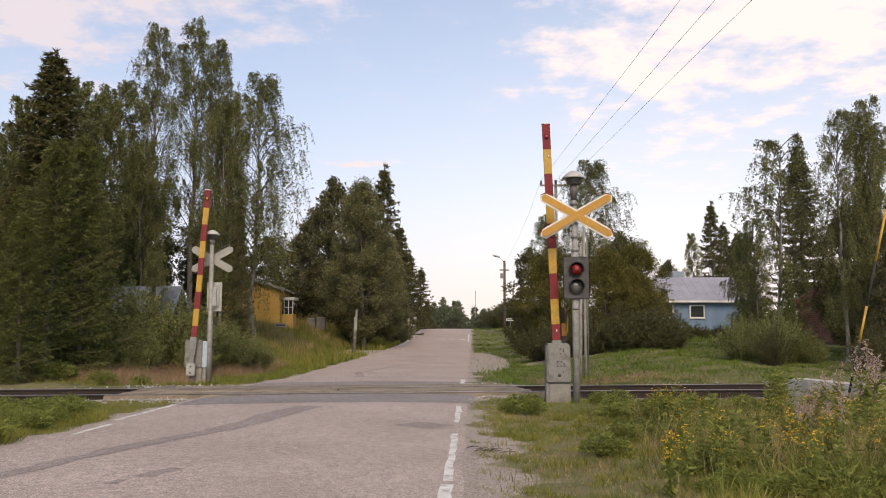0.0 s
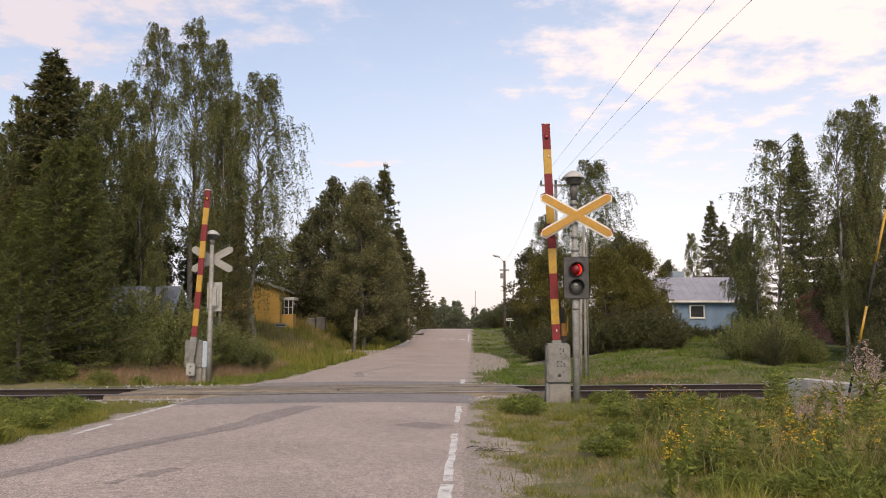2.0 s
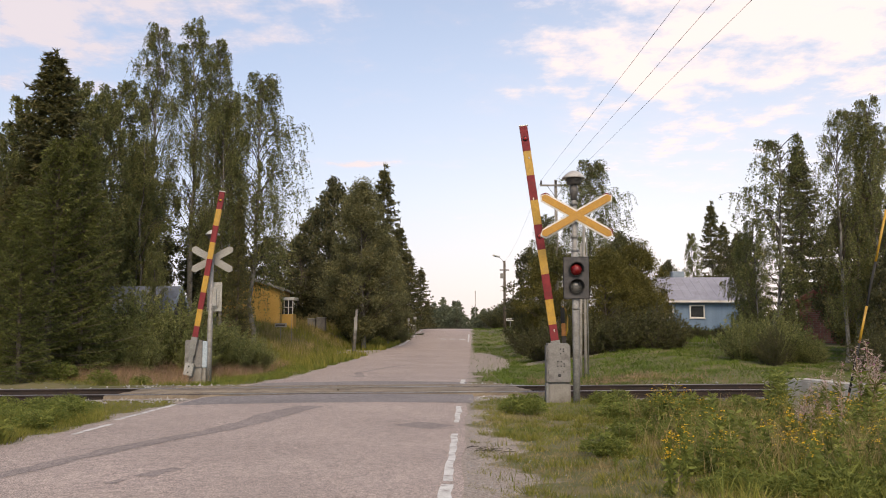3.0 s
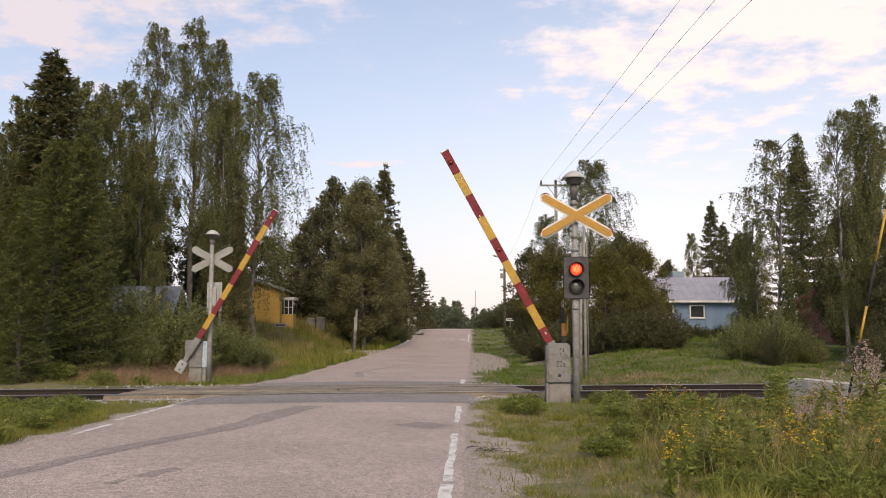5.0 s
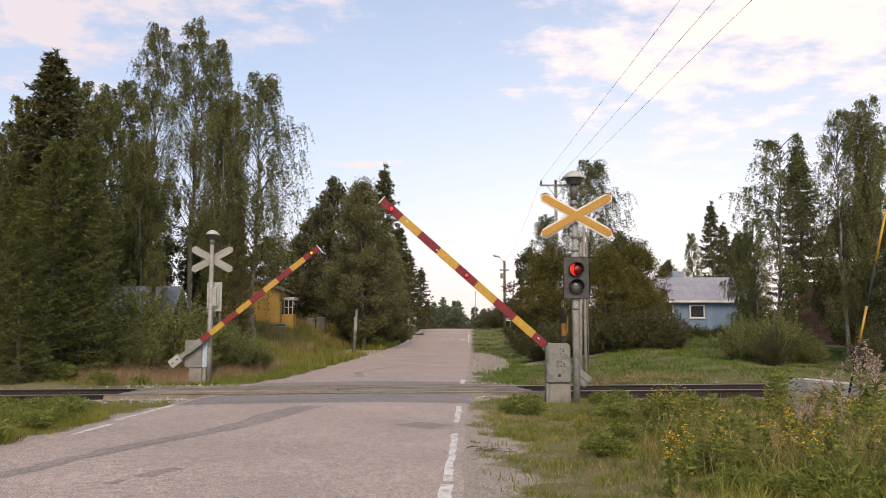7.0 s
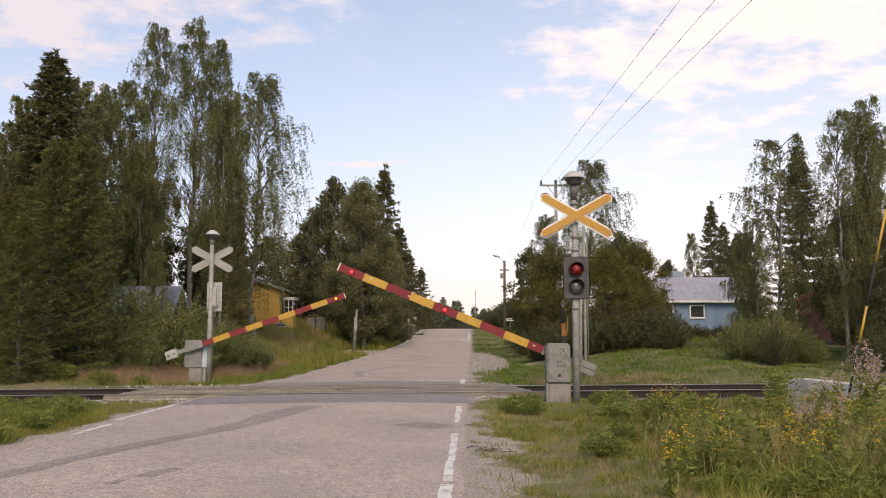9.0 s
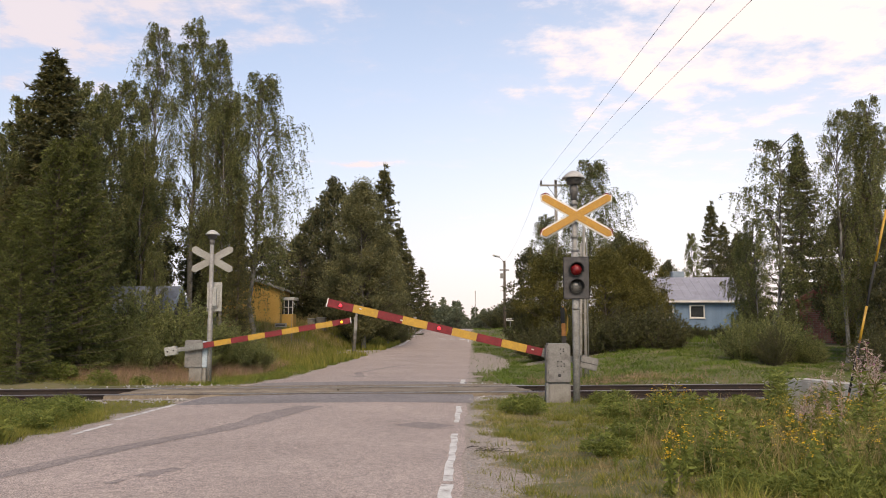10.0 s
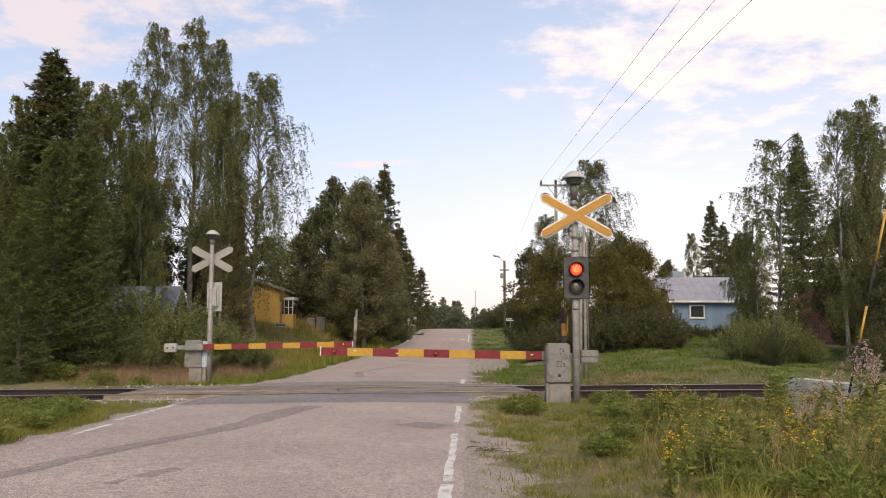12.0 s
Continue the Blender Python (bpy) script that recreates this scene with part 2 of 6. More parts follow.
def brick_material(name):
    m, t, p = nodes_of(name)
    tc = t.nodes.new("ShaderNodeTexCoord")
    sep = t.nodes.new("ShaderNodeSeparateXYZ")
    link(t, tc.outputs["Object"], sep.inputs[0])
    run = t.nodes.new("ShaderNodeMath")
    link(t, sep.outputs["X"], run.inputs[0])
    link(t, sep.outputs["Y"], run.inputs[1])
    mp = t.nodes.new("ShaderNodeCombineXYZ")
    link(t, run.outputs[0], mp.inputs[0])
    link(t, sep.outputs["Z"], mp.inputs[1])
    b = t.nodes.new("ShaderNodeTexBrick")
    b.inputs["Color1"].default_value, b.inputs["Color2"].default_value, b.inputs["Mortar"].default_value = rgb((0.27, 0.098, 0.072)), rgb((0.19, 0.07, 0.053)), rgb((0.24, 0.19, 0.16))
    b.inputs["Scale"].default_value = 1.0
    b.inputs["Brick Width"].default_value, b.inputs["Row Height"].default_value, b.inputs["Mortar Size"].default_value = 0.26, 0.085, 0.01
    link(t, mp.outputs[0], b.inputs["Vector"])
    n1 = noise_node(t, 2.0, 6.0)
    g = ramp(t, n1.outputs["Fac"], [(0.3, (0.7, 0.7, 0.7)), (0.7, (1.2, 1.2, 1.2))]).outputs[0]
    link(t, mixed(t, 1.0, b.outputs["Color"], g, "MULTIPLY"), p.inputs["Base Color"])
    p.inputs["Roughness"].default_value = 0.9
    link(t, bump(t, b.outputs["Fac"], -0.5, 0.01), p.inputs["Normal"])
    return m


M_BRICKWALL = brick_material("red brick wall")
M_TILEROOF = surface("red roof tiles", (0.210, 0.059, 0.041), (0.294, 0.091, 0.064), (0.140, 0.056, 0.045), 4, 0.8, 0, 20, 0.4)
M_SHEDROOF = surface("weathered blue grey roofing", (0.075, 0.085, 0.108), (0.125, 0.138, 0.165), (0.045, 0.05, 0.06), 1.2, 0.5, 0.1, 15, 0.1)
M_DARKWOOD = surface("dark weathered boards", (0.035, 0.03, 0.027), (0.06, 0.05, 0.045), None, 4, 0.9, 0, 20, 0.3)
M_WINDOW = surface("dark window glass", (0.02, 0.022, 0.024), (0.035, 0.037, 0.04), None, 2, 0.06)
M_ORANGE = surface("orange marker film", (0.330, 0.120, 0.021), (0.390, 0.156, 0.028), (0.240, 0.120, 0.056), 9, 0.6)


# ---- mesh helpers ----
def mesh_from(name, verts, faces, mats, index=None, smooth=False):
    me = bpy.data.meshes.new(name)
    me.from_pydata([tuple(v) for v in verts], [], [tuple(f) for f in faces])
    for m in mats:
        me.materials.append(m)
    if index is not None:
        me.polygons.foreach_set("material_index", np.asarray(index, dtype=np.int32))
    if smooth:
        me.polygons.foreach_set("use_smooth", np.ones(len(me.polygons), dtype=bool))
    me.update()
    return me


def quads_mesh(name, v, mat, n=4):
    """A mesh of separate n-gons: v is (faces, n, 3)."""
    k = len(v)
    me = bpy.data.meshes.new(name)
    me.vertices.add(k * n)
    me.vertices.foreach_set("co", np.ascontiguousarray(v, dtype=np.float32).reshape(-1))
    me.loops.add(k * n)
    me.loops.foreach_set("vertex_index", np.arange(k * n, dtype=np.int32))
    me.polygons.add(k)
    me.polygons.foreach_set("loop_start", np.arange(0, k * n, n, dtype=np.int32))
    me.update(calc_edges=True)
    me.materials.append(mat)
    return me


def part(name, bm, material, parent=None, label=""):
    me = bpy.data.meshes.new(name)
    bm.to_mesh(me)
    bm.free()
    for m in material if isinstance(material, (list, tuple)) else [material]:
        me.materials.append(m)
    return mesh_part(name, me, parent, label)


def mesh_part(name, me, parent=None, label=""):
    ob = new(name, me)
    ob.parent = parent
    if label:
        tagged(ob, label)
    return ob


def empty(name, m, label, category, group=""):
    ob = new(name)
    ob.matrix_world = m
    return tagged(ob, label, category, group)


def box(bm, x0, y0, z0, x1, y1, z1, bevel=0.0, mi=0):
    vs = [bm.verts.new(p) for p in ((x0, y0, z0), (x1, y0, z0), (x1, y1, z0), (x0, y1, z0), (x0, y0, z1), (x1, y0, z1), (x1, y1, z1), (x0, y1, z1))]
    fs = [bm.faces.new([vs[i] for i in f]) for f in ((0, 3, 2, 1), (4, 5, 6, 7), (0, 1, 5, 4), (1, 2, 6, 5), (2, 3, 7, 6), (3, 0, 4, 7))]
    for f in fs:
        f.material_index = mi
    if bevel:
        es = list({e for f in fs for e in f.edges})
        bmesh.ops.bevel(bm, geom=es, offset=bevel, segments=2, affect="EDGES", material=-1)
    return bm


def boxed(*a, **k):
    return box(bmesh.new(), *a, **k)


def tube(bm, pts, radii, seg=10, cap=True):
    """A round bar along pts with a radius at each."""
    rings = []
    pts = [Vector(p) for p in pts]
    for i, p in enumerate(pts):
        d = (pts[min(i + 1, len(pts) - 1)] - pts[max(i - 1, 0)]).normalized()
        a = d.orthogonal().normalized() if abs(d.z) < 0.95 else Vector((1, 0, 0))
        a = (a - d * a.dot(d)).normalized()
        b = d.cross(a)
        rings.append([bm.verts.new(p + (a * math.cos(k * math.tau / seg) + b * math.sin(k * math.tau / seg)) * radii[i]) for k in range(seg)])
    for r, s in zip(rings, rings[1:]):
        for k in range(seg):
            f = bm.faces.new((r[k], r[(k + 1) % seg], s[(k + 1) % seg], s[k]))
            f.smooth = True
    if cap:
        bm.faces.new(rings[0][::-1])
        bm.faces.new(rings[-1])
    return bm


def lathe(bm, profile, axis="z", seg=20):
    """profile: (radius, height) pairs turned round an axis through the origin."""
    rings = []
    for r, h in profile:
        ring = []
        for k in range(seg):
            c, s = math.cos(k * math.tau / seg) * r, math.sin(k * math.tau / seg) * r
            ring.append(bm.verts.new((c, s, h) if axis == "z" else (c, -h, s)))
        rings.append(ring)
    for r, s in zip(rings, rings[1:]):
        for k in range(seg):
            bm.faces.new((r[k], r[(k + 1) % seg], s[(k + 1) % seg], s[k])).smooth = True
    bm.faces.new(rings[0][::-1])
    bm.faces.new(rings[-1])
    return bm


def moved(bm, m):
    bmesh.ops.transform(bm, matrix=m, verts=bm.verts[:])
    return bm


# ---- the lie of the land ----
TRACK_A = math.atan(0.10)
TRACK_O = Vector((0.0, 17.3, 0.0))
TD = Vector((math.cos(TRACK_A), math.sin(TRACK_A), 0))
TN = Vector((-math.sin(TRACK_A), math.cos(TRACK_A), 0))


def road_right(y):
    return 0.0 + (y - 6.4) * 0.0353 + 0.13


ROAD_W = 5.05
ROAD_Z = ((-400, 0.0), (15, 0.0), (19, 0.0), (24, -0.12), (36, -0.12), (50, -0.06), (60, 0.06), (74, 0.62), (84, 1.06), (90, 1.06), (104, 0.6), (150, -0.3), (220, -0.3), (4000, 0.0))
RIGHT_Z = ((-400, 0.0), (18, 0.0), (21, 0.05), (30, 0.5), (55, 1.15), (90, 1.5), (120, 1.6), (300, 1.5), (4000, 0.5))
LEFT_Z = ((-400, 0.0), (21, 0.0), (24, 0.12), (30, 0.65), (36, 1.1), (45, 1.65), (60, 2.0), (95, 2.0), (300, 1.6), (4000, 0.5))


def along(table, y):
    return np.interp(y, [a for a, _ in table], [b for _, b in table])


def smooth01(a, b, v):
    s = np.clip((v - a) / (b - a), 0, 1)
    return s * s * (3 - 2 * s)


def side_mouth(x, y):
    """The gravel mouth of a lane that leaves the road past the bank."""
    v = (road_right(y) - ROAD_W) - x
    return smooth01(40.6, 42.4, y) * (1 - smooth01(48.5, 51.0, y)) * (1 - smooth01(1.3, 2.8, v)) * (v > -0.3)


def ground_z(x, y):
    """Height of the land; x and y may be arrays."""
    x, y = np.asarray(x, dtype=float), np.asarray(y, dtype=float)
    zr = along(ROAD_Z, y)
    u = x - road_right(y)
    v = (road_right(y) - ROAD_W) - x
    z = zr + (along(RIGHT_Z, y) - zr) * smooth01(1.0, 7.0, u) + (along(LEFT_Z, y) - zr) * smooth01(0.8, 8.0, v)
    off = np.maximum(u, v)
    z = z - 0.05 + 0.013 * (y < 23) - 0.10 * smooth01(0.4, 2.0, off) * (1 - smooth01(2.5, 5.0, off)) * (y > 19)
    z = z + (zr - 0.06 - z) * side_mouth(x, y)
    n = (x - TRACK_O.x) * TN.x + (y - TRACK_O.y) * TN.y
    s = (x - TRACK_O.x) * TD.x + (y - TRACK_O.y) * TD.y
    crossing = smooth01(-7.4, -6.5, s) * (1 - smooth01(1.9, 2.7, s)) * smooth01(0.8, 1.0, np.abs(n + 0.15))
    bed = (1 - smooth01(1.5, 2.6, np.abs(n))) * (1 - crossing)
    z = z * (1 - bed) + bed * (-0.21)
    return z + 0.035 * np.sin(x * 1.7 + np.sin(y * 0.9) * 2) * np.sin(y * 1.3 + np.cos(x * 0.7)) * smooth01(0.3, 2.5, off) * (1 - bed)


def gz(x, y):
    return float(ground_z(x, y))


def gravel_mask(x, y):
    u = x - road_right(y)
    v = (road_right(y) - ROAD_W) - x
    g = 1 - smooth01(0.0, 0.3, np.maximum(u, v) - 0.12 * np.sin(y * 2.1) - 0.1 * np.sin(y * 5.3 + x * 3))
    g = np.maximum(g, (1 - smooth01(0.1, 0.85, u + 0.2 * np.sin(y * 3.1 + x) + 0.14 * np.sin(y * 7.7 + x * 5))) * (1 - smooth01(10.6, 11.4, y)) * (u > 0))
    g = np.maximum(g, (1 - smooth01(0.9, 1.25, np.hypot((x - road_right(y) - 0.4) / 1.15, (y - 36) / 8.5))))
    g = np.maximum(g, (1 - smooth01(0.8, 1.3, np.hypot((x - road_right(y) - 4.2) / 2.0, (y - 32.5) / 1.6))))
    g = np.maximum(g, smooth01(0.25, 0.6, side_mouth(x, y)))
    n = (x - TRACK_O.x) * TN.x + (y - TRACK_O.y) * TN.y
    return np.maximum(g, 0.85 * (1 - smooth01(1.3, 1.9, np.abs(n))))


def ground():
    xs = np.concatenate([[-2500, -1200, -600, -300, -150, -90, -60, -45], np.arange(-34, -16, 1.0), np.arange(-16, 16, 0.25), np.arange(16, 36, 1.0), [45, 60, 90, 150, 300, 600, 1200, 2500]])
    ys = np.concatenate([[-600, -200, -60, -20, -6], np.arange(0, 3, 1.0), np.arange(3, 30, 0.25), np.arange(30, 60, 0.6), np.arange(60, 120, 2.0), [130, 150, 180, 220, 300, 450, 700, 1100, 1800, 3000]])
    gx, gy = np.meshgrid(xs, ys)
    z = ground_z(gx, gy)
    v = np.stack([gx, gy, z], -1).reshape(-1, 3)
    w, h = len(xs), len(ys)
    i = (np.arange(h - 1)[:, None] * w + np.arange(w - 1)[None]).reshape(-1)
    f = np.stack([i, i + 1, i + 1 + w, i + w], -1)
    m, t, p = nodes_of("grassy soil and gravel")
    at = t.nodes.new("ShaderNodeAttribute")
    at.attribute_name = "gravel"
    n1, n2, n3 = noise_node(t, 0.45, 6.0), noise_node(t, 3.0, 8.0), noise_node(t, 45.0, 6.0)
    green = ramp(t, n1.outputs["Fac"], [(0.35, (0.075, 0.085, 0.024)), (0.6, (0.13, 0.115, 0.045))]).outputs[0]
    soil = mixed(t, ramp(t, n2.outputs["Fac"], [(0.48, (0, 0, 0)), (0.66, (1, 1, 1))]).outputs[0], green, (0.165, 0.128, 0.065))
    stony = ramp(t, n3.outputs["Fac"], [(0.3, (0.15, 0.12, 0.1)), (0.5, (0.29, 0.24, 0.205)), (0.72, (0.45, 0.39, 0.345))]).outputs[0]
    ma = t.nodes.new("ShaderNodeMath")
    ma.operation = "ADD"
    link(t, at.outputs["Fac"], ma.inputs[0])
    edge = ramp(t, n2.outputs["Fac"], [(0.3, (0, 0, 0)), (0.7, (0.6, 0.6, 0.6))]).outputs[0]
    link(t, edge, ma.inputs[1])
    mask = ramp(t, ma.outputs[0], [(0.6, (0, 0, 0)), (0.85, (1, 1, 1))]).outputs[0]
    link(t, mixed(t, mask, soil, stony), p.inputs["Base Color"])
    p.inputs["Roughness"].default_value = 0.95
    link(t, bump(t, n3.outputs["Fac"], 0.7, 0.03), p.inputs["Normal"])
    me = mesh_from("ground", v, f, [m], smooth=True)
    a = me.attributes.new("gravel", "FLOAT", "POINT")
    a.data.foreach_set("value", gravel_mask(gx, gy).reshape(-1).astype(np.float32))
    ob = new("ground", me)
    return tagged(ob, "grassy uneven ground with bare gravel verges", "ground", kind="structure")


def road_strip(name, y0, y1, left, right, lift, mat, thick=0.12, cut0=None, cut1=None, cols=14):
    """A slab along the road; cut0 / cut1 give the distance from the track's axis at which an end lies."""
    rows = max(2, int((y1 - y0) / 0.7) + 1)
    v, f = [], []
    for i in range(rows):
        for j in range(cols):
            s = j / (cols - 1)
            y = y0 + (y1 - y0) * i / (rows - 1)
            x = road_right(y) + left + (right - left) * s
            if cut0 is not None or cut1 is not None:
                a = y0 if cut0 is None else TRACK_O.y + (x - TRACK_O.x) * math.tan(TRACK_A) + cut0
                b = y1 if cut1 is None else TRACK_O.y + (x - TRACK_O.x) * math.tan(TRACK_A) + cut1
                y = a + (b - a) * i / (rows - 1)
            wob = 0.07 * noise.noise((y * 0.8, s * 3, 7.0)) + 0.04 * noise.noise((y * 3.1, s * 3, 3.0))
            if j in (0, cols - 1):
                x += wob
            z = float(along(ROAD_Z, y)) + lift - 0.03 * (2 * s - 1) ** 2
            v.append((x, y, z))
    for i in range(rows - 1):
        for j in range(cols - 1):
            k = i * cols + j
            f.append((k, k + 1, k + 1 + cols, k + cols))
    base = len(v)
    rim = [j for j in range(cols)] + [i * cols + cols - 1 for i in range(1, rows)] + [(rows - 1) * cols + j for j in range(cols - 2, -1, -1)] + [i * cols for i in range(rows - 2, 0, -1)]
    for k in rim:
        v.append((v[k][0], v[k][1], v[k][2] - thick))
    for a in range(len(rim)):
        b = (a + 1) % len(rim)
        f.append((rim[a], base + a, base + b, rim[b]))
    return mesh_from(name, v, f, [mat])


def ribbon(name, pts, width, mat, lift=0.012, last=None):
    """A thin band laid on the road along pts, from one width to the last."""
    v, f = [], []
    n = 0
    dense = []
    for (x0, y0), (x1, y1) in zip(pts, pts[1:]):
        k = max(2, int(math.hypot(x1 - x0, y1 - y0) / 0.15))
        dense += [(x0 + (x1 - x0) * i / k, y0 + (y1 - y0) * i / k) for i in range(k)]
    dense.append(pts[-1])
    for i, (x, y) in enumerate(dense):
        a, b = dense[max(0, i - 1)], dense[min(len(dense) - 1, i + 1)]
        d = Vector((b[0] - a[0], b[1] - a[1])).normalized()
        w = (width + ((last or width) - width) * i / len(dense)) * 0.5 * (1 + 0.35 * noise.noise((x * 1.9, y * 1.9, width * 9)) + 0.25 * noise.noise((x * 7, y * 7, 2)))
        q = 0.06 * noise.noise((x * 2.3, y * 2.3, 5.0)) * min(1, width * 5)
        for s in (-1, 1):
            px, py = x - d.y * (s * w + q), y + d.x * (s * w + q)
            u = (road_right(py) - px) / ROAD_W
            v.append((px, py, float(along(ROAD_Z, py)) - 0.03 * (2 * u - 1) ** 2 + lift))
        if i:
            k = 2 * i
            f.append((k - 2, k - 1, k + 1, k))
    return mesh_from(name, v, f, [mat])


ground()
road = tagged(new("road"), "worn pinkish grey asphalt country road", "road", kind="structure")
mesh_part("near_carriageway", road_strip("near_carriageway", -30, 16.35, -ROAD_W, 0.0, 0.0, M_ASPHALT, cut1=-0.95), road)
mesh_part("far_carriageway", road_strip("far_carriageway", 18.3, 130, -ROAD_W, 0.0, 0.0, M_ASPHALT, cut0=1.35), road)
mesh_part("asphalt_patch", road_strip("asphalt_patch", 14.4, 16.3, -ROAD_W + 0.1, 0.12, 0.004, M_PATCH, 0.004, cut0=-2.75, cut1=-0.955), road, "newer blue grey asphalt strip")
mesh_part("asphalt_patch", road_strip("asphalt_patch", 18.4, 21.5, -ROAD_W + 0.1, -0.05, 0.004, M_PATCH, 0.004, cut0=1.36, cut1=3.1), road, "newer blue grey asphalt strip")
for pts, w, last in ((((-3.99, 7.06), (-3.91, 7.43), (-3.7, 8.23), (-3.42, 9.18), (-3.1, 9.97), (-2.72, 10.9), (-2.48, 12.41), (-2.15, 13.71)), 0.2, 0.5), (((-2.85, 24.16), (-2.28, 23.36), (-2.64, 25.63), (-1.86, 29.17), (-1.04, 31.33)), 0.3, 0.1), (((-2.61, 7.32), (-2.55, 7.54), (-2.45, 7.75)), 0.2, 0.16), (((-2.79, 7.01), (-2.74, 7.19)), 0.12, 0.05), (((-0.5, 11.4), (0.0, 11.0)), 0.5, 0.5)):
    mesh_part("tar_seal", ribbon("tar_seal", pts, w, M_TAR, 0.0028, last), road, "dark tar crack repair")


def edge_line(y0, y1, x_from_right, width=0.1):
    ys = [y0 + (y1 - y0) * i / 8 for i in range(9)]
    return ribbon("edge_line", [(road_right(y) + x_from_right, y) for y in ys], width, M_LINE, 0.004)


for y0, y1, off, w in ((4.0, 7.1, -0.12, 0.1), (7.25, 10.4, -0.12, 0.08), (11.6, 13.95, -0.12, 0.085), (19.6, 22.0, -0.14, 0.12), (10.3, 11.4, -4.82, 0.08), (11.95, 14.25, -4.98, 0.1), (62, 74, -0.2, 0.12), (56, 66, -4.85, 0.14), (70, 86, -4.85, 0.12)):
    mesh_part("edge_line", edge_line(y0, y1, off, w), road, "worn white painted line")
for k in range(3):
    mesh_part("edge_line", ribbon("edge_line", [(-0.2 + k * 0.75, 66), (0.25 + k * 0.75, 66)], 0.9, M_LINE, 0.004), road)


# ---- railway ----
def along_track(s, n, z):
    return TRACK_O + TD * s + TN * n + Vector((0, 0, z))


def rail_mesh():
    prof = [(-0.062, 0.0), (0.062, 0.0), (0.062, 0.012), (0.01, 0.03), (0.01, 0.115), (0.034, 0.125), (0.034, 0.15), (0.026, 0.158), (-0.026, 0.158), (-0.034, 0.15), (-0.034, 0.125), (-0.01, 0.115), (-0.01, 0.03), (-0.062, 0.012)]
    n = len(prof)
    v = [(x, y, z) for x in (-60, 60) for y, z in prof]
    f = [(k, (k + 1) % n, n + (k + 1) % n, n + k) for k in range(n)]
    return mesh_from("rail", v, f, [M_RAIL, M_RAILTOP], [1 if k in (6, 7, 8) else 0 for k in range(n)])


track = tagged(new("railway_track"), "single railway track with rusty rails on stone ballast", "railway track", kind="structure")
rail_data = rail_mesh()
for n in (-0.775, 0.775):
    r = mesh_part("rail", rail_data, track, "rusty steel rail with a polished head")
    r.matrix_world = Matrix.Translation(along_track(0, n, -0.145)) @ Matrix.Rotation(TRACK_A, 4, "Z")
bm = boxed(-0.11, -1.3, -0.2, 0.11, 1.3, 0.0, 0.012)
sleeper_data = bpy.data.meshes.new("sleeper")
bm.to_mesh(sleeper_data)
bm.free()
sleeper_data.materials.append(M_SLEEPER)
for k in range(-46, 60):
    if -10 < k < 3:
        continue
    s = mesh_part("sleeper", sleeper_data, track)
    s.matrix_world = Matrix.Translation(along_track(k * 0.62, random.uniform(-0.03, 0.03), -0.15)) @ Matrix.Rotation(TRACK_A + random.uniform(-0.01, 0.01), 4, "Z")


def stones(name, centres, sizes, mat):
    rng = np.random.default_rng(3)
    octa = np.array([(1, 0, 0), (0, 1, 0), (-1, 0, 0), (0, -1, 0), (0, 0, 1), (0, 0, -1)], float)
    tri = np.array([(0, 1, 4), (1, 2, 4), (2, 3, 4), (3, 0, 4), (1, 0, 5), (2, 1, 5), (3, 2, 5), (0, 3, 5)])
    k = len(centres)
    v = octa[None] * rng.uniform(0.55, 1.0, (k, 6, 1)) * sizes[:, None, None] * rng.uniform(0.6, 1.2, (k, 1, 3))
    a = rng.uniform(0, 6.28, k)
    c, s = np.cos(a)[:, None], np.sin(a)[:, None]
    v = np.stack([v[..., 0] * c - v[..., 1] * s, v[..., 0] * s + v[..., 1] * c, v[..., 2]], -1) + centres[:, None]
    return quads_mesh(name, v[:, tri].reshape(-1, 3, 3), mat, 3)


rng = np.random.default_rng(11)
k = 15000
s, n = rng.uniform(-14, 16, k), rng.normal(0, 1.15, k)
keep = ((s < -6.6) | (s > 1.9) | (np.abs(n) > 1.5)) & (np.abs(n) < 2.3)
s, n = s[keep], n[keep]
cx, cy = TRACK_O.x + TD.x * s + TN.x * n, TRACK_O.y + TD.y * s + TN.y * n
off_road = (cx > road_right(cy) + 0.05) | (cx < road_right(cy) - ROAD_W - 0.05)
cx, cy = cx[off_road], cy[off_road]
ballast = mesh_part("ballast", stones("ballast", np.stack([cx, cy, ground_z(cx, cy) + 0.015], -1), rng.uniform(0.02, 0.05, len(cx)), M_STONE), track)
tagged(ballast, "grey crushed stone ballast", kind="stuff")

deck = empty("level_crossing_deck", Matrix.Translation(TRACK_O) @ Matrix.Rotation(TRACK_A, 4, "Z"), "weathered timber plank deck between railway rails", "crossing deck")
for n0, n1, a, b in ((-0.65, -0.31, -6.3, 1.75), (-0.285, 0.12, -6.25, 1.7), (0.145, 0.65, -6.2, 1.66), (0.89, 1.1, -6.1, 1.6), (1.125, 1.34, -6.0, 1.5)):
    cut = a + (b - a) * random.uniform(0.4, 0.6)
    for c0, c1 in ((a, cut - 0.006), (cut + 0.006, b)):
        part("plank", boxed(c0 + random.uniform(-0.06, 0.06), n0, -0.14, c1, n1, 0.012 + random.uniform(-0.006, 0.004), 0.012), M_PLANK, deck)
part("plank", boxed(-6.5, -1.02, -0.14, 2.3, -0.88, 0.004, 0.012), M_PLANK, deck)


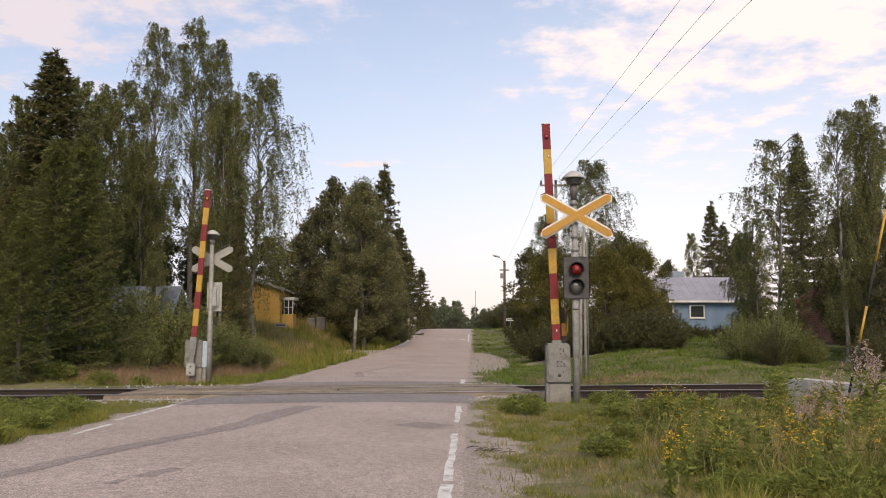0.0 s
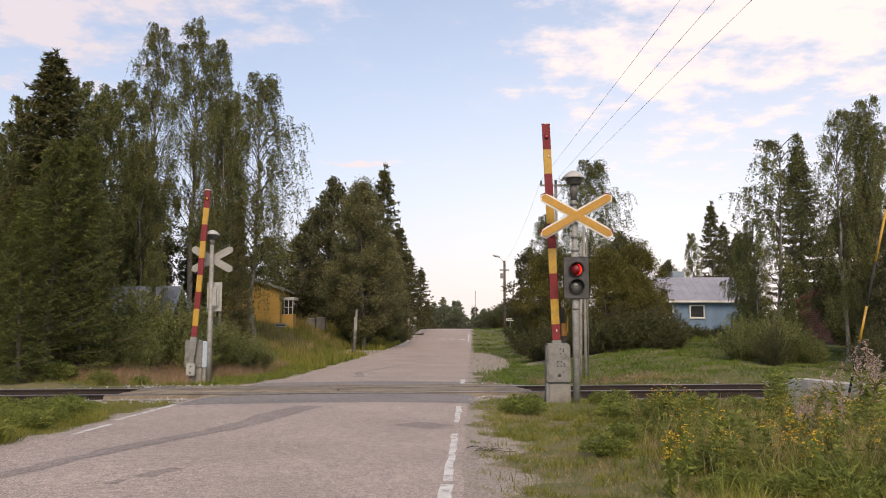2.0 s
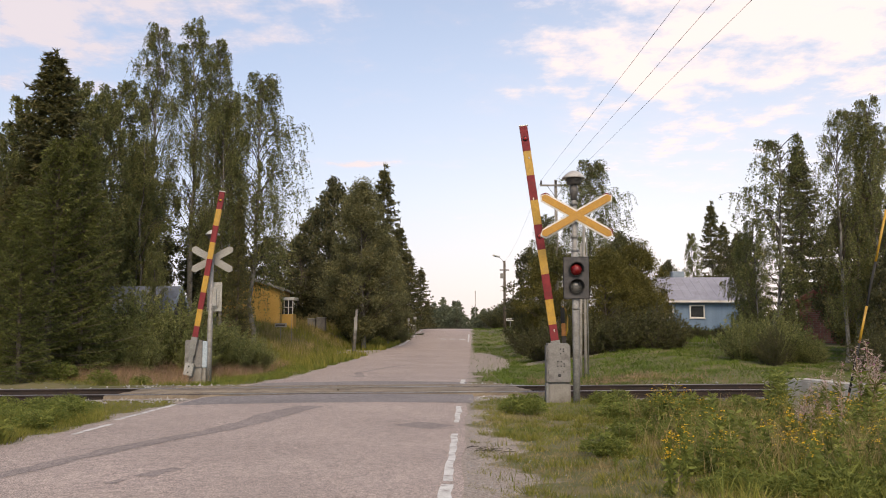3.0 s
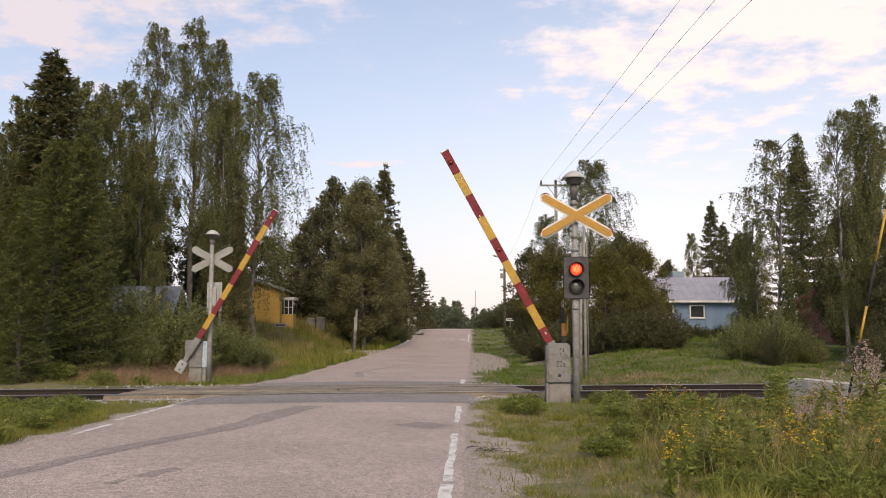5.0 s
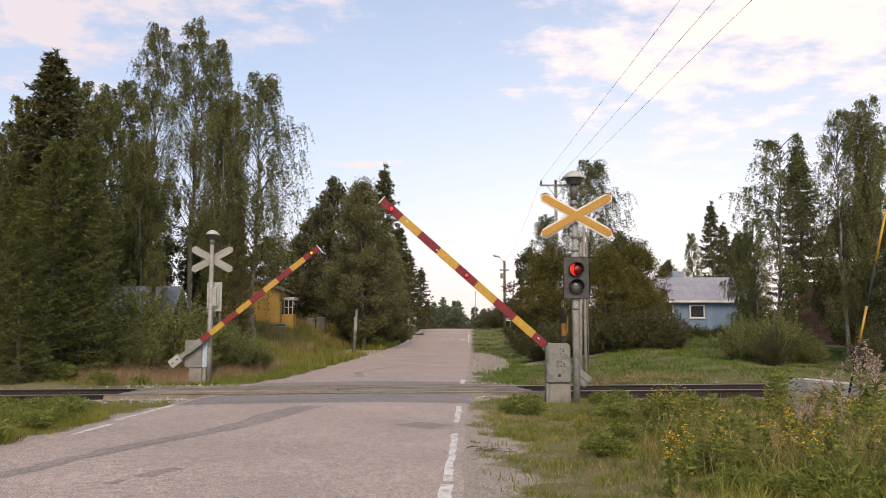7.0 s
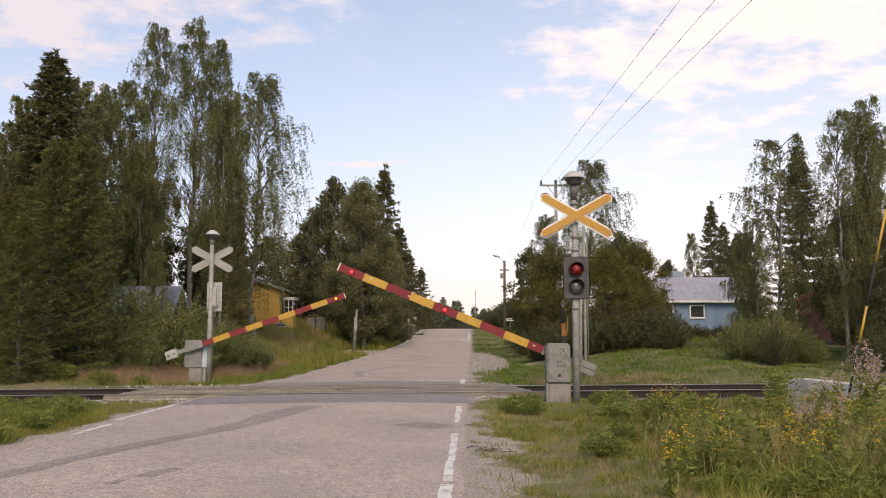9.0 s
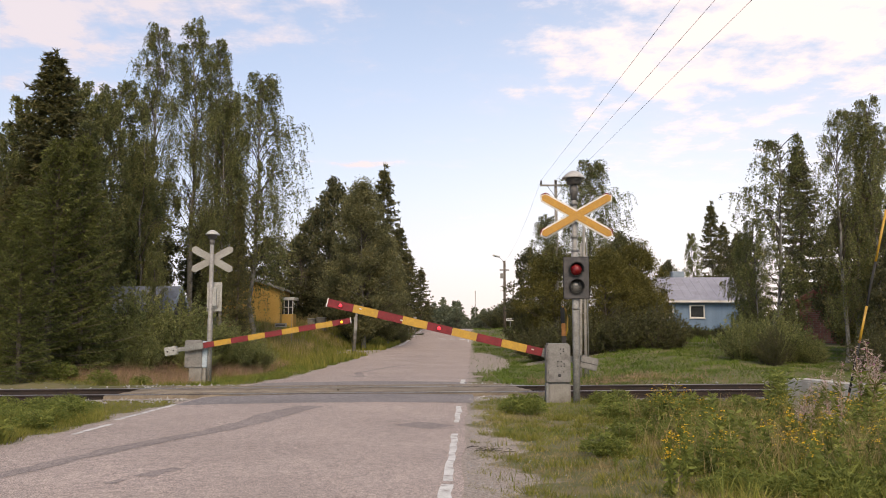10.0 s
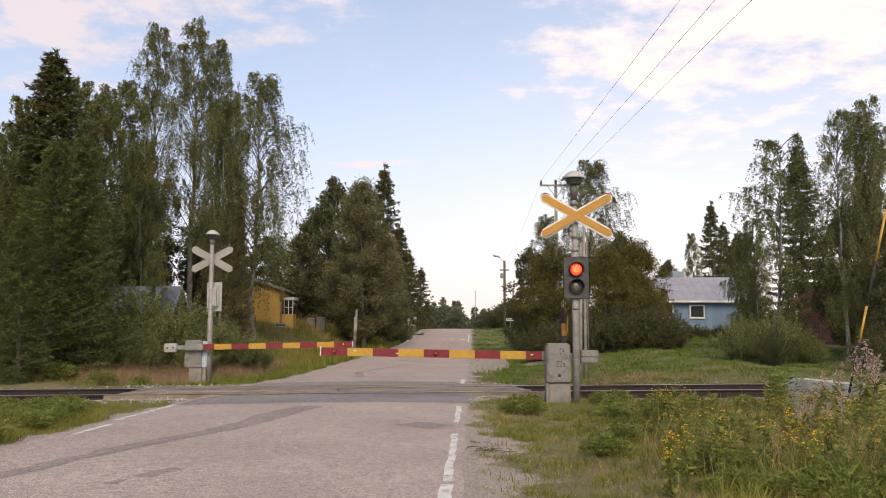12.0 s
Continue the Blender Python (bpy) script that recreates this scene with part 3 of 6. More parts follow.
# ---- barriers ----
def striped_boom(length, thick, depth, root):
    """Red and yellow boards in line along +x, red at both ends."""
    out = []
    edges = [root] + [root + 0.29 + i * (length - root - 0.29 - 0.475) / 7 for i in range(8)] + [length]
    for i, (a, b) in enumerate(zip(edges, edges[1:])):
        out.append((a, b, i % 2 == 0))
    return out


def lens_mesh(name, r, lit, dark):
    """A round lens turned about an upright axle: one half lit, the other dark."""
    bm = bmesh.new()
    bmesh.ops.create_uvsphere(bm, u_segments=24, v_segments=14, radius=r)
    for f in bm.faces:
        f.smooth = True
        f.material_index = 0 if f.calc_center_median().y < 0 else 1
    me = bpy.data.meshes.new(name)
    bm.to_mesh(me)
    bm.free()
    me.materials.append(lit)
    me.materials.append(dark)
    return me


def barrier_boom(parent, at, length, thick, root, marks, lamps, lit, dark, mirror):
    """The moving arm: boards, end plate, arm root and counterweight."""
    arm = new("boom")
    arm.parent = parent
    arm.location = at
    tagged(arm, "red and yellow striped boom with a counterweight")
    h = thick / 2
    f = -1 if mirror else 1

    def bar(x0, y0, z0, x1, y1, z1, bevel):
        return boxed(min(f * x0, f * x1), y0, z0, max(f * x0, f * x1), y1, z1, bevel)

    for a, b, is_red in striped_boom(length, thick, 0.05, root):
        part("stripe", bar(a + 0.001, -0.03, -h, b - 0.001, 0.03, h, 0.004), M_RED if is_red else M_YELLOW, arm, "faded red stripe" if is_red else "faded yellow stripe")
    part("end_plate", bar(length, -0.033, -h - 0.008, length + 0.018, 0.033, h + 0.012, 0.003), M_WHITE, arm, "white end plate")
    part("arm_root", bar(-0.2, -0.05, -h - 0.012, root, 0.05, h + 0.012, 0.01), M_GALV, arm)
    part("counterweight_arm", bar(-0.42, -0.03, -0.055, -0.2, 0.03, 0.055, 0.008), M_GALV, arm)
    part("counterweight", bar(-0.74, -0.07, -0.115, -0.42, 0.07, 0.115, 0.015), M_GREYBOX if mirror else M_LIGHTBOX, arm, "grey counterweight block")
    if mirror:
        part("weight_groove", bar(-0.735, -0.074, -0.012, -0.425, -0.068, 0.006, 0.001), M_DARK, arm)
    for x in () if mirror else (-0.66, -0.5):
        b = lathe(bmesh.new(), ((0.022, 0.0), (0.022, 0.012), (0.012, 0.018)), "y", 8)
        part("bolt", moved(b, Matrix.Translation((f * x, -0.07, 0))), M_DARK, arm)
    marks, lamps = [f * x for x in marks], [f * x for x in lamps]
    for x in marks:
        part("scuff_mark", moved(lathe(bmesh.new(), ((0.014, 0.0), (0.017, 0.003), (0.008, 0.006)), "y", 7), Matrix.Translation((x, -0.03, random.uniform(-0.02, 0.02))) @ Matrix.Diagonal((1.7, 1, 0.8, 1))), M_WORNWHITE, arm, "scuffed white mark")
    made = []
    data = lens_mesh("marker_lamp", 0.033, lit, dark)
    for x in lamps:
        ring = lathe(bmesh.new(), ((0.044, 0.0), (0.046, 0.012), (0.036, 0.014)), "y", 14)
        part("lamp_ring", moved(ring, Matrix.Translation((x, -0.03, 0))), M_BLACK, arm)
        lamp = mesh_part("marker_lamp", data, arm, "small round marker lamp")
        lamp.location = (x, -0.037, 0)
        made.append(lamp)
    return arm, made


# near barrier: housing, boom behind it, post with bell, crossed sign and signal head
near_barrier = empty("crossing_barrier", pose(2.06, 14.87, 0.0), "grey half barrier machine on a concrete foot", "barrier", "crossing barriers")
part("plinth", boxed(-0.18, -0.12, -0.25, 0.2, 0.15, 0.3, 0.015), M_CONCRETE, near_barrier, "stained concrete foot")
part("bracket", boxed(-0.23, -0.1, -0.15, -0.185, 0.1, 0.3, 0.006), M_GALV, near_barrier)
part("housing", boxed(-0.225, -0.15, 0.3, 0.2, 0.15, 0.985, 0.025), M_GREYBOX, near_barrier, "grey sheet steel machine housing")
part("housing_door", boxed(-0.19, -0.163, 0.32, 0.185, -0.151, 0.965, 0.005), M_STAINED, near_barrier)
part("housing_cap", boxed(-0.2, -0.12, 0.985, 0.16, 0.12, 1.0, 0.005), M_GALV, near_barrier)
for x, z in ((0.02, 0.9), (0.07, 0.86), (0.02, 0.82), (0.07, 0.9), (-0.03, 0.68), (0.03, 0.68), (-0.03, 0.6), (0.03, 0.6), (0.08, 0.64), (0.08, 0.6), (0.07, 0.5)):
    part("bolt", moved(lathe(bmesh.new(), ((0.012, 0.0), (0.012, 0.008), (0.006, 0.012)), "y", 8), Matrix.Translation((x, -0.163, z))), M_DARK, near_barrier)
part("lock", moved(lathe(bmesh.new(), ((0.028, 0.0), (0.028, 0.012), (0.015, 0.02)), "y", 14), Matrix.Translation((0.0, -0.163, 0.44))), M_DARK, near_barrier)
part("axle", moved(lathe(bmesh.new(), ((0.06, -0.02), (0.06, 0.1)), "y", 14), Matrix.Translation((0.01, 0.24, 0.768))), M_GALV, near_barrier)
near_boom, near_lamps = barrier_boom(near_barrier, (0.01, 0.21, 0.768), 4.28, 0.145, 0.28, (0.46, 2.9, 3.67), (2.2, 4.04), M_REDSMALL, M_REDMARK, True)

far_barrier = empty("crossing_barrier", pose(-6.55, 22.05, -0.04), "pale grey half barrier machine on a concrete foot", "barrier", "crossing barriers")
part("plinth", boxed(-0.15, -0.12, -0.3, 0.19, 0.15, 0.26, 0.015), M_CONCRETE, far_barrier, "stained concrete foot")
part("housing", boxed(-0.26, -0.15, 0.25, 0.19, 0.15, 0.98, 0.02), M_GREYBOX, far_barrier, "grey sheet steel machine housing")
part("side_cabinet", boxed(0.192, -0.1, 0.26, 0.32, 0.15, 0.95, 0.012), M_BLUEGREY, far_barrier, "pale blue grey side cover")
part("side_foot", boxed(0.2, -0.08, -0.2, 0.29, 0.1, 0.255, 0.01), M_CONCRETE, far_barrier)
part("axle", moved(lathe(bmesh.new(), ((0.06, -0.06), (0.06, 0.1)), "y", 14), Matrix.Translation((-0.01, -0.2, 0.794))), M_GALV, far_barrier)
far_boom, far_lamps = barrier_boom(far_barrier, (-0.01, -0.24, 0.794), 4.18, 0.145, 0.27, (), (3.95,), M_AMBERSMALL, M_AMBERLENS, False)


def crossed_sign(parent, front, back, length, width, tilt, rim):
    """Two pointed boards that cross; rim: pale border, coloured inlay and red tips."""
    for k, a in enumerate((tilt, -tilt)):
        L, w = length / 2, width / 2
        for scale, dy, mat, name in ((1.0, 0.0, back, "cross_board"), (0.86, -0.012 - 0.024 * k, front, "cross_inlay")):
            if name == "cross_inlay" and not rim:
                continue
            bm = bmesh.new()
            e, ww = (L if scale == 1.0 else L - 0.03), w * (1.0 if scale == 1.0 else 0.68)
            ring = [(-e + ww * 0.75, -ww), (e - ww * 0.75, -ww), (e, 0), (e - ww * 0.75, ww), (-e + ww * 0.75, ww), (-e, 0)]
            lo, hi = (-0.008, 0.008) if scale == 1.0 else (-0.006, 0.001)
            a0 = [bm.verts.new((x, lo, z)) for x, z in ring]
            a1 = [bm.verts.new((x, hi, z)) for x, z in ring]
            bm.faces.new(a0)
            bm.faces.new(a1[::-1])
            for i in range(6):
                bm.faces.new((a0[i], a1[i], a1[(i + 1) % 6], a0[(i + 1) % 6]))
            bmesh.ops.recalc_face_normals(bm, faces=bm.faces[:])
            ob = part(name, moved(bm, Matrix.Translation((0, dy + k * 0.02, 0)) @ Matrix.Rotation(a, 4, "Y")), mat, parent)
            if name == "cross_board":
                board = ob
            else:
                ob.parent = parent
        if rim:
            for s in (-1, 1):
                bm = bmesh.new()
                ring = [(L - 0.075, 0.068), (L - 0.0, 0.004), (L + 0.006, 0.004), (L - 0.068, 0.098), (L - 0.15, 0.098), (L - 0.15, 0.085), (L - 0.085, 0.085)]
                a0 = [bm.verts.new((s * x, -0.011, z)) for x, z in ring]
                a1 = [bm.verts.new((s * x, 0.011, z)) for x, z in ring]
                bm.faces.new(a0)
                bm.faces.new(a1[::-1])
                for i in range(len(ring)):
                    bm.faces.new((a0[i], a1[i], a1[(i + 1) % len(ring)], a0[(i + 1) % len(ring)]))
                bmesh.ops.recalc_face_normals(bm, faces=bm.faces[:])
                part("red_tip", moved(bm, Matrix.Translation((0, k * 0.02, 0)) @ Matrix.Rotation(a, 4, "Y")), M_RED, parent, "red edge at the board's tip")


def bell(parent, z, size=1.0):
    for name, prof, mat in (("bell_hood", ((0.02, 0.2), (0.06, 0.195), (0.13, 0.15), (0.21, 0.075), (0.212, 0.055), (0.19, 0.055), (0.1, 0.1)), M_BELLHOOD), ("bell_body", ((0.12, 0.09), (0.145, 0.06), (0.145, 0.02), (0.13, 0.012), (0.128, -0.045), (0.08, -0.06)), M_BELL), ("bell_neck", ((0.07, -0.05), (0.068, -0.1), (0.078, -0.105), (0.078, -0.22), (0.06, -0.24), (0.055, -0.34)), M_BELL)):
        b = lathe(bmesh.new(), [(r * size, h * size + z) for r, h in prof], "z", 20)
        part(name, b, mat, parent)


near_post = empty("crossing_signal", pose(2.36, 14.72, 0.0), "galvanised crossing post with bell, yellow cross and red lamp", "railway signal", "crossing signals")
part("post", tube(bmesh.new(), ((0.0, 0, -0.2), (0, 0, 1.5), (0, 0, 2.62), (0, 0, 2.64), (0, 0, 3.8)), (0.062, 0.062, 0.06, 0.048, 0.046), 16), M_POST, near_post)
for z in (1.62, 2.66, 2.9, 3.5):
    part("collar", tube(bmesh.new(), ((0, 0, z - 0.03), (0, 0, z + 0.03)), (0.067, 0.067), 16), M_GALV, near_post)
bell(near_post, 3.9, 1.0)
cross = new("crossed_sign")
cross.parent = near_post
cross.location = (0.025, -0.1, 3.27)
tagged(cross, "yellow crossed boards with white borders and red tips")
crossed_sign(cross, M_SIGNYELLOW, M_WHITE, 1.49, 0.185, radians(29.5), True)
head = new("signal_head")
head.parent = near_post
head.location = (0.005, -0.09, 0.0)
tagged(head, "dark grey signal plate with two round lamps")
part("signal_plate", boxed(-0.235, -0.012, 1.78, 0.235, 0.012, 2.535, 0.012), M_DARK, head)
for z in (2.305, 2.005):
    ring = lathe(bmesh.new(), ((0.125, 0.0), (0.128, 0.05), (0.112, 0.055), (0.112, 0.01)), "y", 24)
    part("lamp_ring", moved(ring, Matrix.Translation((-0.005, -0.012, z))), M_BLACK, head)
    hood = bmesh.new()
    arc = [radians(-20 + 220 * i / 16) for i in range(17)]
    rings = [[hood.verts.new((math.cos(a) * r - 0.005, y, z + math.sin(a) * r)) for a in arc] for r, y in ((0.13, -0.01), (0.132, -0.15), (0.122, -0.15), (0.12, -0.01))]
    for ra, rb in zip(rings, rings[1:]):
        for i in range(16):
            hood.faces.new((ra[i], ra[i + 1], rb[i + 1], rb[i]))
    part("visor", hood, M_BLACK, head)
lower = bmesh.new()
bmesh.ops.create_uvsphere(lower, u_segments=20, v_segments=12, radius=0.11)
part("lower_lens", moved(lower, Matrix.Translation((-0.005, -0.0, 2.005)) @ Matrix.Diagonal((1, 0.5, 1, 1))), M_GLASSDARK, head, "unlit grey lens")
red_lens = mesh_part("red_lens", lens_mesh("red_lens", 0.108, M_REDLIT, M_REDLENS), head, "red lens that flashes")
red_lens.location = (-0.005, -0.02, 2.305)

far_post = empty("crossing_signal", pose(-6.2, 22.05, 0.0), "galvanised crossing post with bell and backs of sign and lamp", "railway signal", "crossing signals")
part("post", tube(bmesh.new(), ((0.0, 0, -0.25), (0, 0, 1.5), (0, 0, 1.52), (0, 0, 3.55)), (0.07, 0.07, 0.058, 0.055), 14), M_POST, far_post)
bell(far_post, 3.7, 0.9)
cross = new("crossed_sign")
cross.parent = far_post
cross.location = (-0.01, 0.08, 3.1)
tagged(cross, "crossed boards seen from their dull grey back")
crossed_sign(cross, M_SIGNYELLOW, M_SIGNBACK, 1.27, 0.19, radians(29), False)
part("signal_plate", boxed(-0.13, 0.09, 1.7, 0.27, 0.12, 2.48, 0.01), M_LIGHTBOX, far_post, "pale back of the signal plate")
part("lamp_case", boxed(-0.03, -0.02, 1.8, 0.2, 0.09, 2.36, 0.05), M_LIGHTBOX, far_post)
part("lamp_bracket", boxed(-0.09, -0.05, 1.72, 0.05, 0.06, 1.78, 0.008), M_GALV, far_post)


# ---- trees ----
def leaf_quads(rng, pos, size, long=1.6, down=0.0, axis=None):
    """A pointed leaf at each place, turned at random or along an axis."""
    k = len(pos)
    a = rng.normal(size=(k, 3)) if axis is None else axis + rng.normal(size=(k, 3)) * 0.25
    a[:, 2] -= down
    a /= np.linalg.norm(a, axis=1, keepdims=True) + 1e-9
    b = np.cross(a, rng.normal(size=(k, 3)))
    b /= np.linalg.norm(b, axis=1, keepdims=True) + 1e-9
    s = (size * rng.uniform(0.6, 1.35, k))[:, None]
    return np.stack([pos, pos + a * s * long * 0.45 + b * s * 0.5, pos + a * s * long, pos + a * s * long * 0.5 - b * s * 0.5], 1)


def limbs_mesh(name, lines, mat, seg=5):
    """Tapered round limbs; lines: (points, first radius, last radius)."""
    v, f = [], []
    for pts, r0, r1 in lines:
        pts = np.asarray(pts, float)
        d = np.gradient(pts, axis=0)
        d /= np.linalg.norm(d, axis=1, keepdims=True) + 1e-9
        base = len(v)
        for i, p in enumerate(pts):
            u = np.cross(d[i], (0.31, 0.9, 0.22))
            u /= np.linalg.norm(u) + 1e-9
            w = np.cross(d[i], u)
            r = r0 + (r1 - r0) * i / max(1, len(pts) - 1)
            for q in range(seg):
                c = math.tau * q / seg
                v.append(p + (u * math.cos(c) + w * math.sin(c)) * r)
        for i in range(len(pts) - 1):
            for q in range(seg):
                a, b = base + i * seg + q, base + i * seg + (q + 1) % seg
                f.append((a, b, b + seg, a + seg))
    return mesh_from(name, v, f, [mat], smooth=True)


def trunk_line(rng, h, sway, n=12):
    z = np.linspace(-0.3, h, n)
    x = np.cumsum(rng.normal(0, sway, n))
    y = np.cumsum(rng.normal(0, sway, n))
    x, y = x - x[0], y - y[0]
    return np.stack([x, y, z], -1)


def at_height(line, z):
    return np.array([np.interp(z, line[:, 2], line[:, 0]), np.interp(z, line[:, 2], line[:, 1]), z])


def tree_object(name, label, trunk, limbs, leaves, leaf_name="crown"):
    ob = new(name)
    tagged(ob, label, "tree")
    mesh_part("trunk", trunk, ob)
    if limbs:
        mesh_part("branchwork", limbs, ob)
    mesh_part(leaf_name, leaves, ob)
    return ob


def leaf_tris(rng, pos, size, long=1.35, down=0.0, axis=None):
    """A small three-cornered leaf at each place, turned at random or along an axis."""
    k = len(pos)
    a = rng.normal(size=(k, 3)) if axis is None else axis + rng.normal(size=(k, 3)) * 0.3
    a[:, 2] -= down
    a /= np.linalg.norm(a, axis=1, keepdims=True) + 1e-9
    b = np.cross(a, rng.normal(size=(k, 3)))
    b /= np.linalg.norm(b, axis=1, keepdims=True) + 1e-9
    s = (size * rng.uniform(0.6, 1.35, k))[:, None]
    return np.stack([pos - b * s * 0.5, pos + b * s * 0.5, pos + a * s * long], 1)


def on_line(line, u):
    """Points at shares u of a line of evenly spaced points."""
    t = np.linspace(0, 1, len(line))
    return np.stack([np.interp(u, t, line[:, c]) for c in range(3)], -1)


def birch(seed, h, spread, label, bare=0.16, limbs=44, subs=5, strands=5, leaves=32, leaf=0.066, mat=None, hang=1.0, stems=1, rise=1.25, top=0.6):
    """Birch: steep limbs, side branches, and fine strands of leaves that hang from them."""
    rng = np.random.default_rng(seed)
    lines, trunks, start, length, drift = [], [], [], [], []
    for s in range(stems):
        hh = h * (1 - 0.12 * s * rng.uniform(0.6, 1.3))
        tl = trunk_line(rng, hh, 0.007 * h)
        if s:
            an = rng.uniform(0, 6.28) + s * 2.2
            tl[:, :2] += np.linspace(0, 1, len(tl))[:, None] ** 0.7 * np.array([math.cos(an), math.sin(an)]) * spread * 0.7
        trunks.append((tl, 0.0075 * h + 0.02, 0.008))
        n = limbs // stems
        for i in range(n):
            w = (i + rng.uniform(0, 1)) / n
            q = bare + (0.985 - bare) * w
            p0 = at_height(tl, hh * q)
            an = i * 2.4 + rng.normal(0, 0.5)
            reach = spread * min(1.0, 0.45 + w * 2.2) * (1.04 - w) ** top * rng.uniform(0.5, 1.15)
            up = min(reach * rise * rng.uniform(0.75, 1.3), max(0.12, hh * 1.01 - p0[2]))
            d = np.array([math.cos(an), math.sin(an), 0.0])
            t = np.linspace(0, 1, 7)[:, None]
            line = p0 + d * reach * t ** 1.15 + np.array([0, 0, 1.0]) * up * (1.45 * t - 0.45 * t ** 2.5)
            line += rng.normal(0, 0.03 * reach, line.shape) * t
            lines.append((line, 0.014 + 0.011 * reach, 0.005))
            for j in range(subs):
                b0 = on_line(line, rng.uniform(0.25, 1.0) ** 0.8)
                ab = an + rng.normal(0, 0.9)
                R = (0.25 + 0.3 * reach) * rng.uniform(0.5, 1.2)
                t3 = np.linspace(0, 1, 4)[:, None]
                sub = b0 + np.array([math.cos(ab), math.sin(ab), 0.0]) * R * t3 + np.array([0, 0, 1.0]) * R * (0.7 * t3 - 0.6 * t3 ** 2)
                lines.append((sub, 0.008, 0.003))
                p = on_line(sub, rng.uniform(0.1, 1.0, strands))
                start.append(p)
                length.append(rng.uniform(0.25, 1.0, strands) ** 1.2 * 1.4 * hang * (0.45 + 0.55 * (1 - w)))
                drift.append(np.stack([math.cos(ab) * rng.uniform(0, 0.3, strands) + rng.normal(0, 0.12, strands), math.sin(ab) * rng.uniform(0, 0.3, strands) + rng.normal(0, 0.12, strands)], -1))
    start, length, drift = np.concatenate(start), np.concatenate(length), np.concatenate(drift)
    for p, T, d in zip(start[::3], length[::3], drift[::3]):
        lines.append((np.stack([p, p + np.array([d[0] * 0.7, d[1] * 0.7, -0.45]) * T, p + np.array([d[0], d[1], -1.0]) * T]), 0.004, 0.002))
    e = rng.uniform(0, 1, (len(start), leaves))
    e = np.where(rng.uniform(0, 1, e.shape) < (0.35 + 0.65 * length / length.max())[:, None], e, np.nan)
    pos = np.stack([start[:, None, 0] + drift[:, None, 0] * (length[:, None] * e), start[:, None, 1] + drift[:, None, 1] * (length[:, None] * e), start[:, None, 2] - length[:, None] * e ** 1.2], -1).reshape(-1, 3)
    pos = pos[~np.isnan(pos[:, 0])]
    pos = pos + rng.normal(0, 0.032, pos.shape)
    v = leaf_tris(rng, pos, np.full(len(pos), leaf), 1.3, 0.5)
    return tree_object("birch_tree", label, limbs_mesh("trunk", trunks, M_BIRCHBARK, 8), limbs_mesh("branchwork", lines, M_TWIG, 3), quads_mesh("crown", v, mat or M_LEAFBIRCH, 3))


def spruce(seed, h, spread, label, mat=None, low=0.03, step=0.3, needle=0.05, dense=1.0, droop=0.5, up=0.3, per=6):
    """Spruce: whorls of limbs with flat side sprays on which the needles sit; a long leader at the top."""
    rng = np.random.default_rng(seed)
    tl = trunk_line(rng, h, 0.003 * h)
    lines, pos, ax = [], [], []
    z = h * low
    while z < h * 0.985:
        f = 1 - z / h
        n = rng.integers(6, 10) if f > 0.08 else 5
        a0 = rng.uniform(0, 6.28)
        for i in range(n):
            an = a0 + math.tau * i / n + rng.normal(0, 0.25)
            L = spread * (f ** 0.8) * rng.uniform(0.6, 1.2) + 0.08
            d = np.array([math.cos(an), math.sin(an), 0.0])
            t = np.linspace(0, 1, 5)[:, None]
            line = at_height(tl, z + rng.uniform(-0.5, 0.5) * step) + d * L * t + np.array([0, 0, 1.0]) * L * (-droop * t + 0.75 * droop * t ** 2 + up * (1 - f) ** 0.7 * t)
            lines.append((line, 0.01 + 0.006 * L, 0.004))
            k = int(11 * L * dense) + 5
            e = rng.uniform(0.08, 1.0, k)
            p0 = on_line(line, e)
            side = np.array([-d[1], d[0], 0]) * rng.choice((-1.0, 1.0), (k, 1))
            run = ((0.09 + 0.34 * L * (1.05 - e)) * rng.uniform(0.6, 1.1, k))[:, None]
            way = d * 0.65 + side * rng.uniform(0.3, 1.0, (k, 1)) + np.array([0, 0, 1.0]) * rng.normal(-0.28 * droop / 0.5, 0.2, (k, 1))
            way /= np.linalg.norm(way, axis=1, keepdims=True)
            for q in range(per):
                pos.append(p0 + way * run * (q + rng.uniform(0, 1, (k, 1))) / per)
                ax.append(way + np.array([0, 0, 1.0]) * rng.normal(0, 0.45, (k, 1)) + side * rng.normal(0, 0.6, (k, 1)))
        z += step * rng.uniform(0.7, 1.3) * (0.35 + 0.8 * f)
    k = int(70 * dense)
    pos.append(at_height(tl, h * 0.9) + np.array([0, 0, 1.0]) * h * 0.1 * rng.uniform(0, 1, (k, 1)) + rng.normal(0, 0.02, (k, 3)))
    ax.append(np.array([0, 0, 1.0]) + rng.normal(0, 0.5, (k, 3)))
    pos, ax = np.concatenate(pos), np.concatenate(ax)
    v = leaf_tris(rng, pos, np.full(len(pos), needle * 0.5), 3.4, 0.0, ax)
    return tree_object("spruce_tree", label, limbs_mesh("trunk", [(tl, 0.012 * h + 0.03, 0.006)], M_BARK, 8), limbs_mesh("branchwork", lines, M_TWIG, 3), quads_mesh("crown", v, mat or M_NEEDLE, 3))


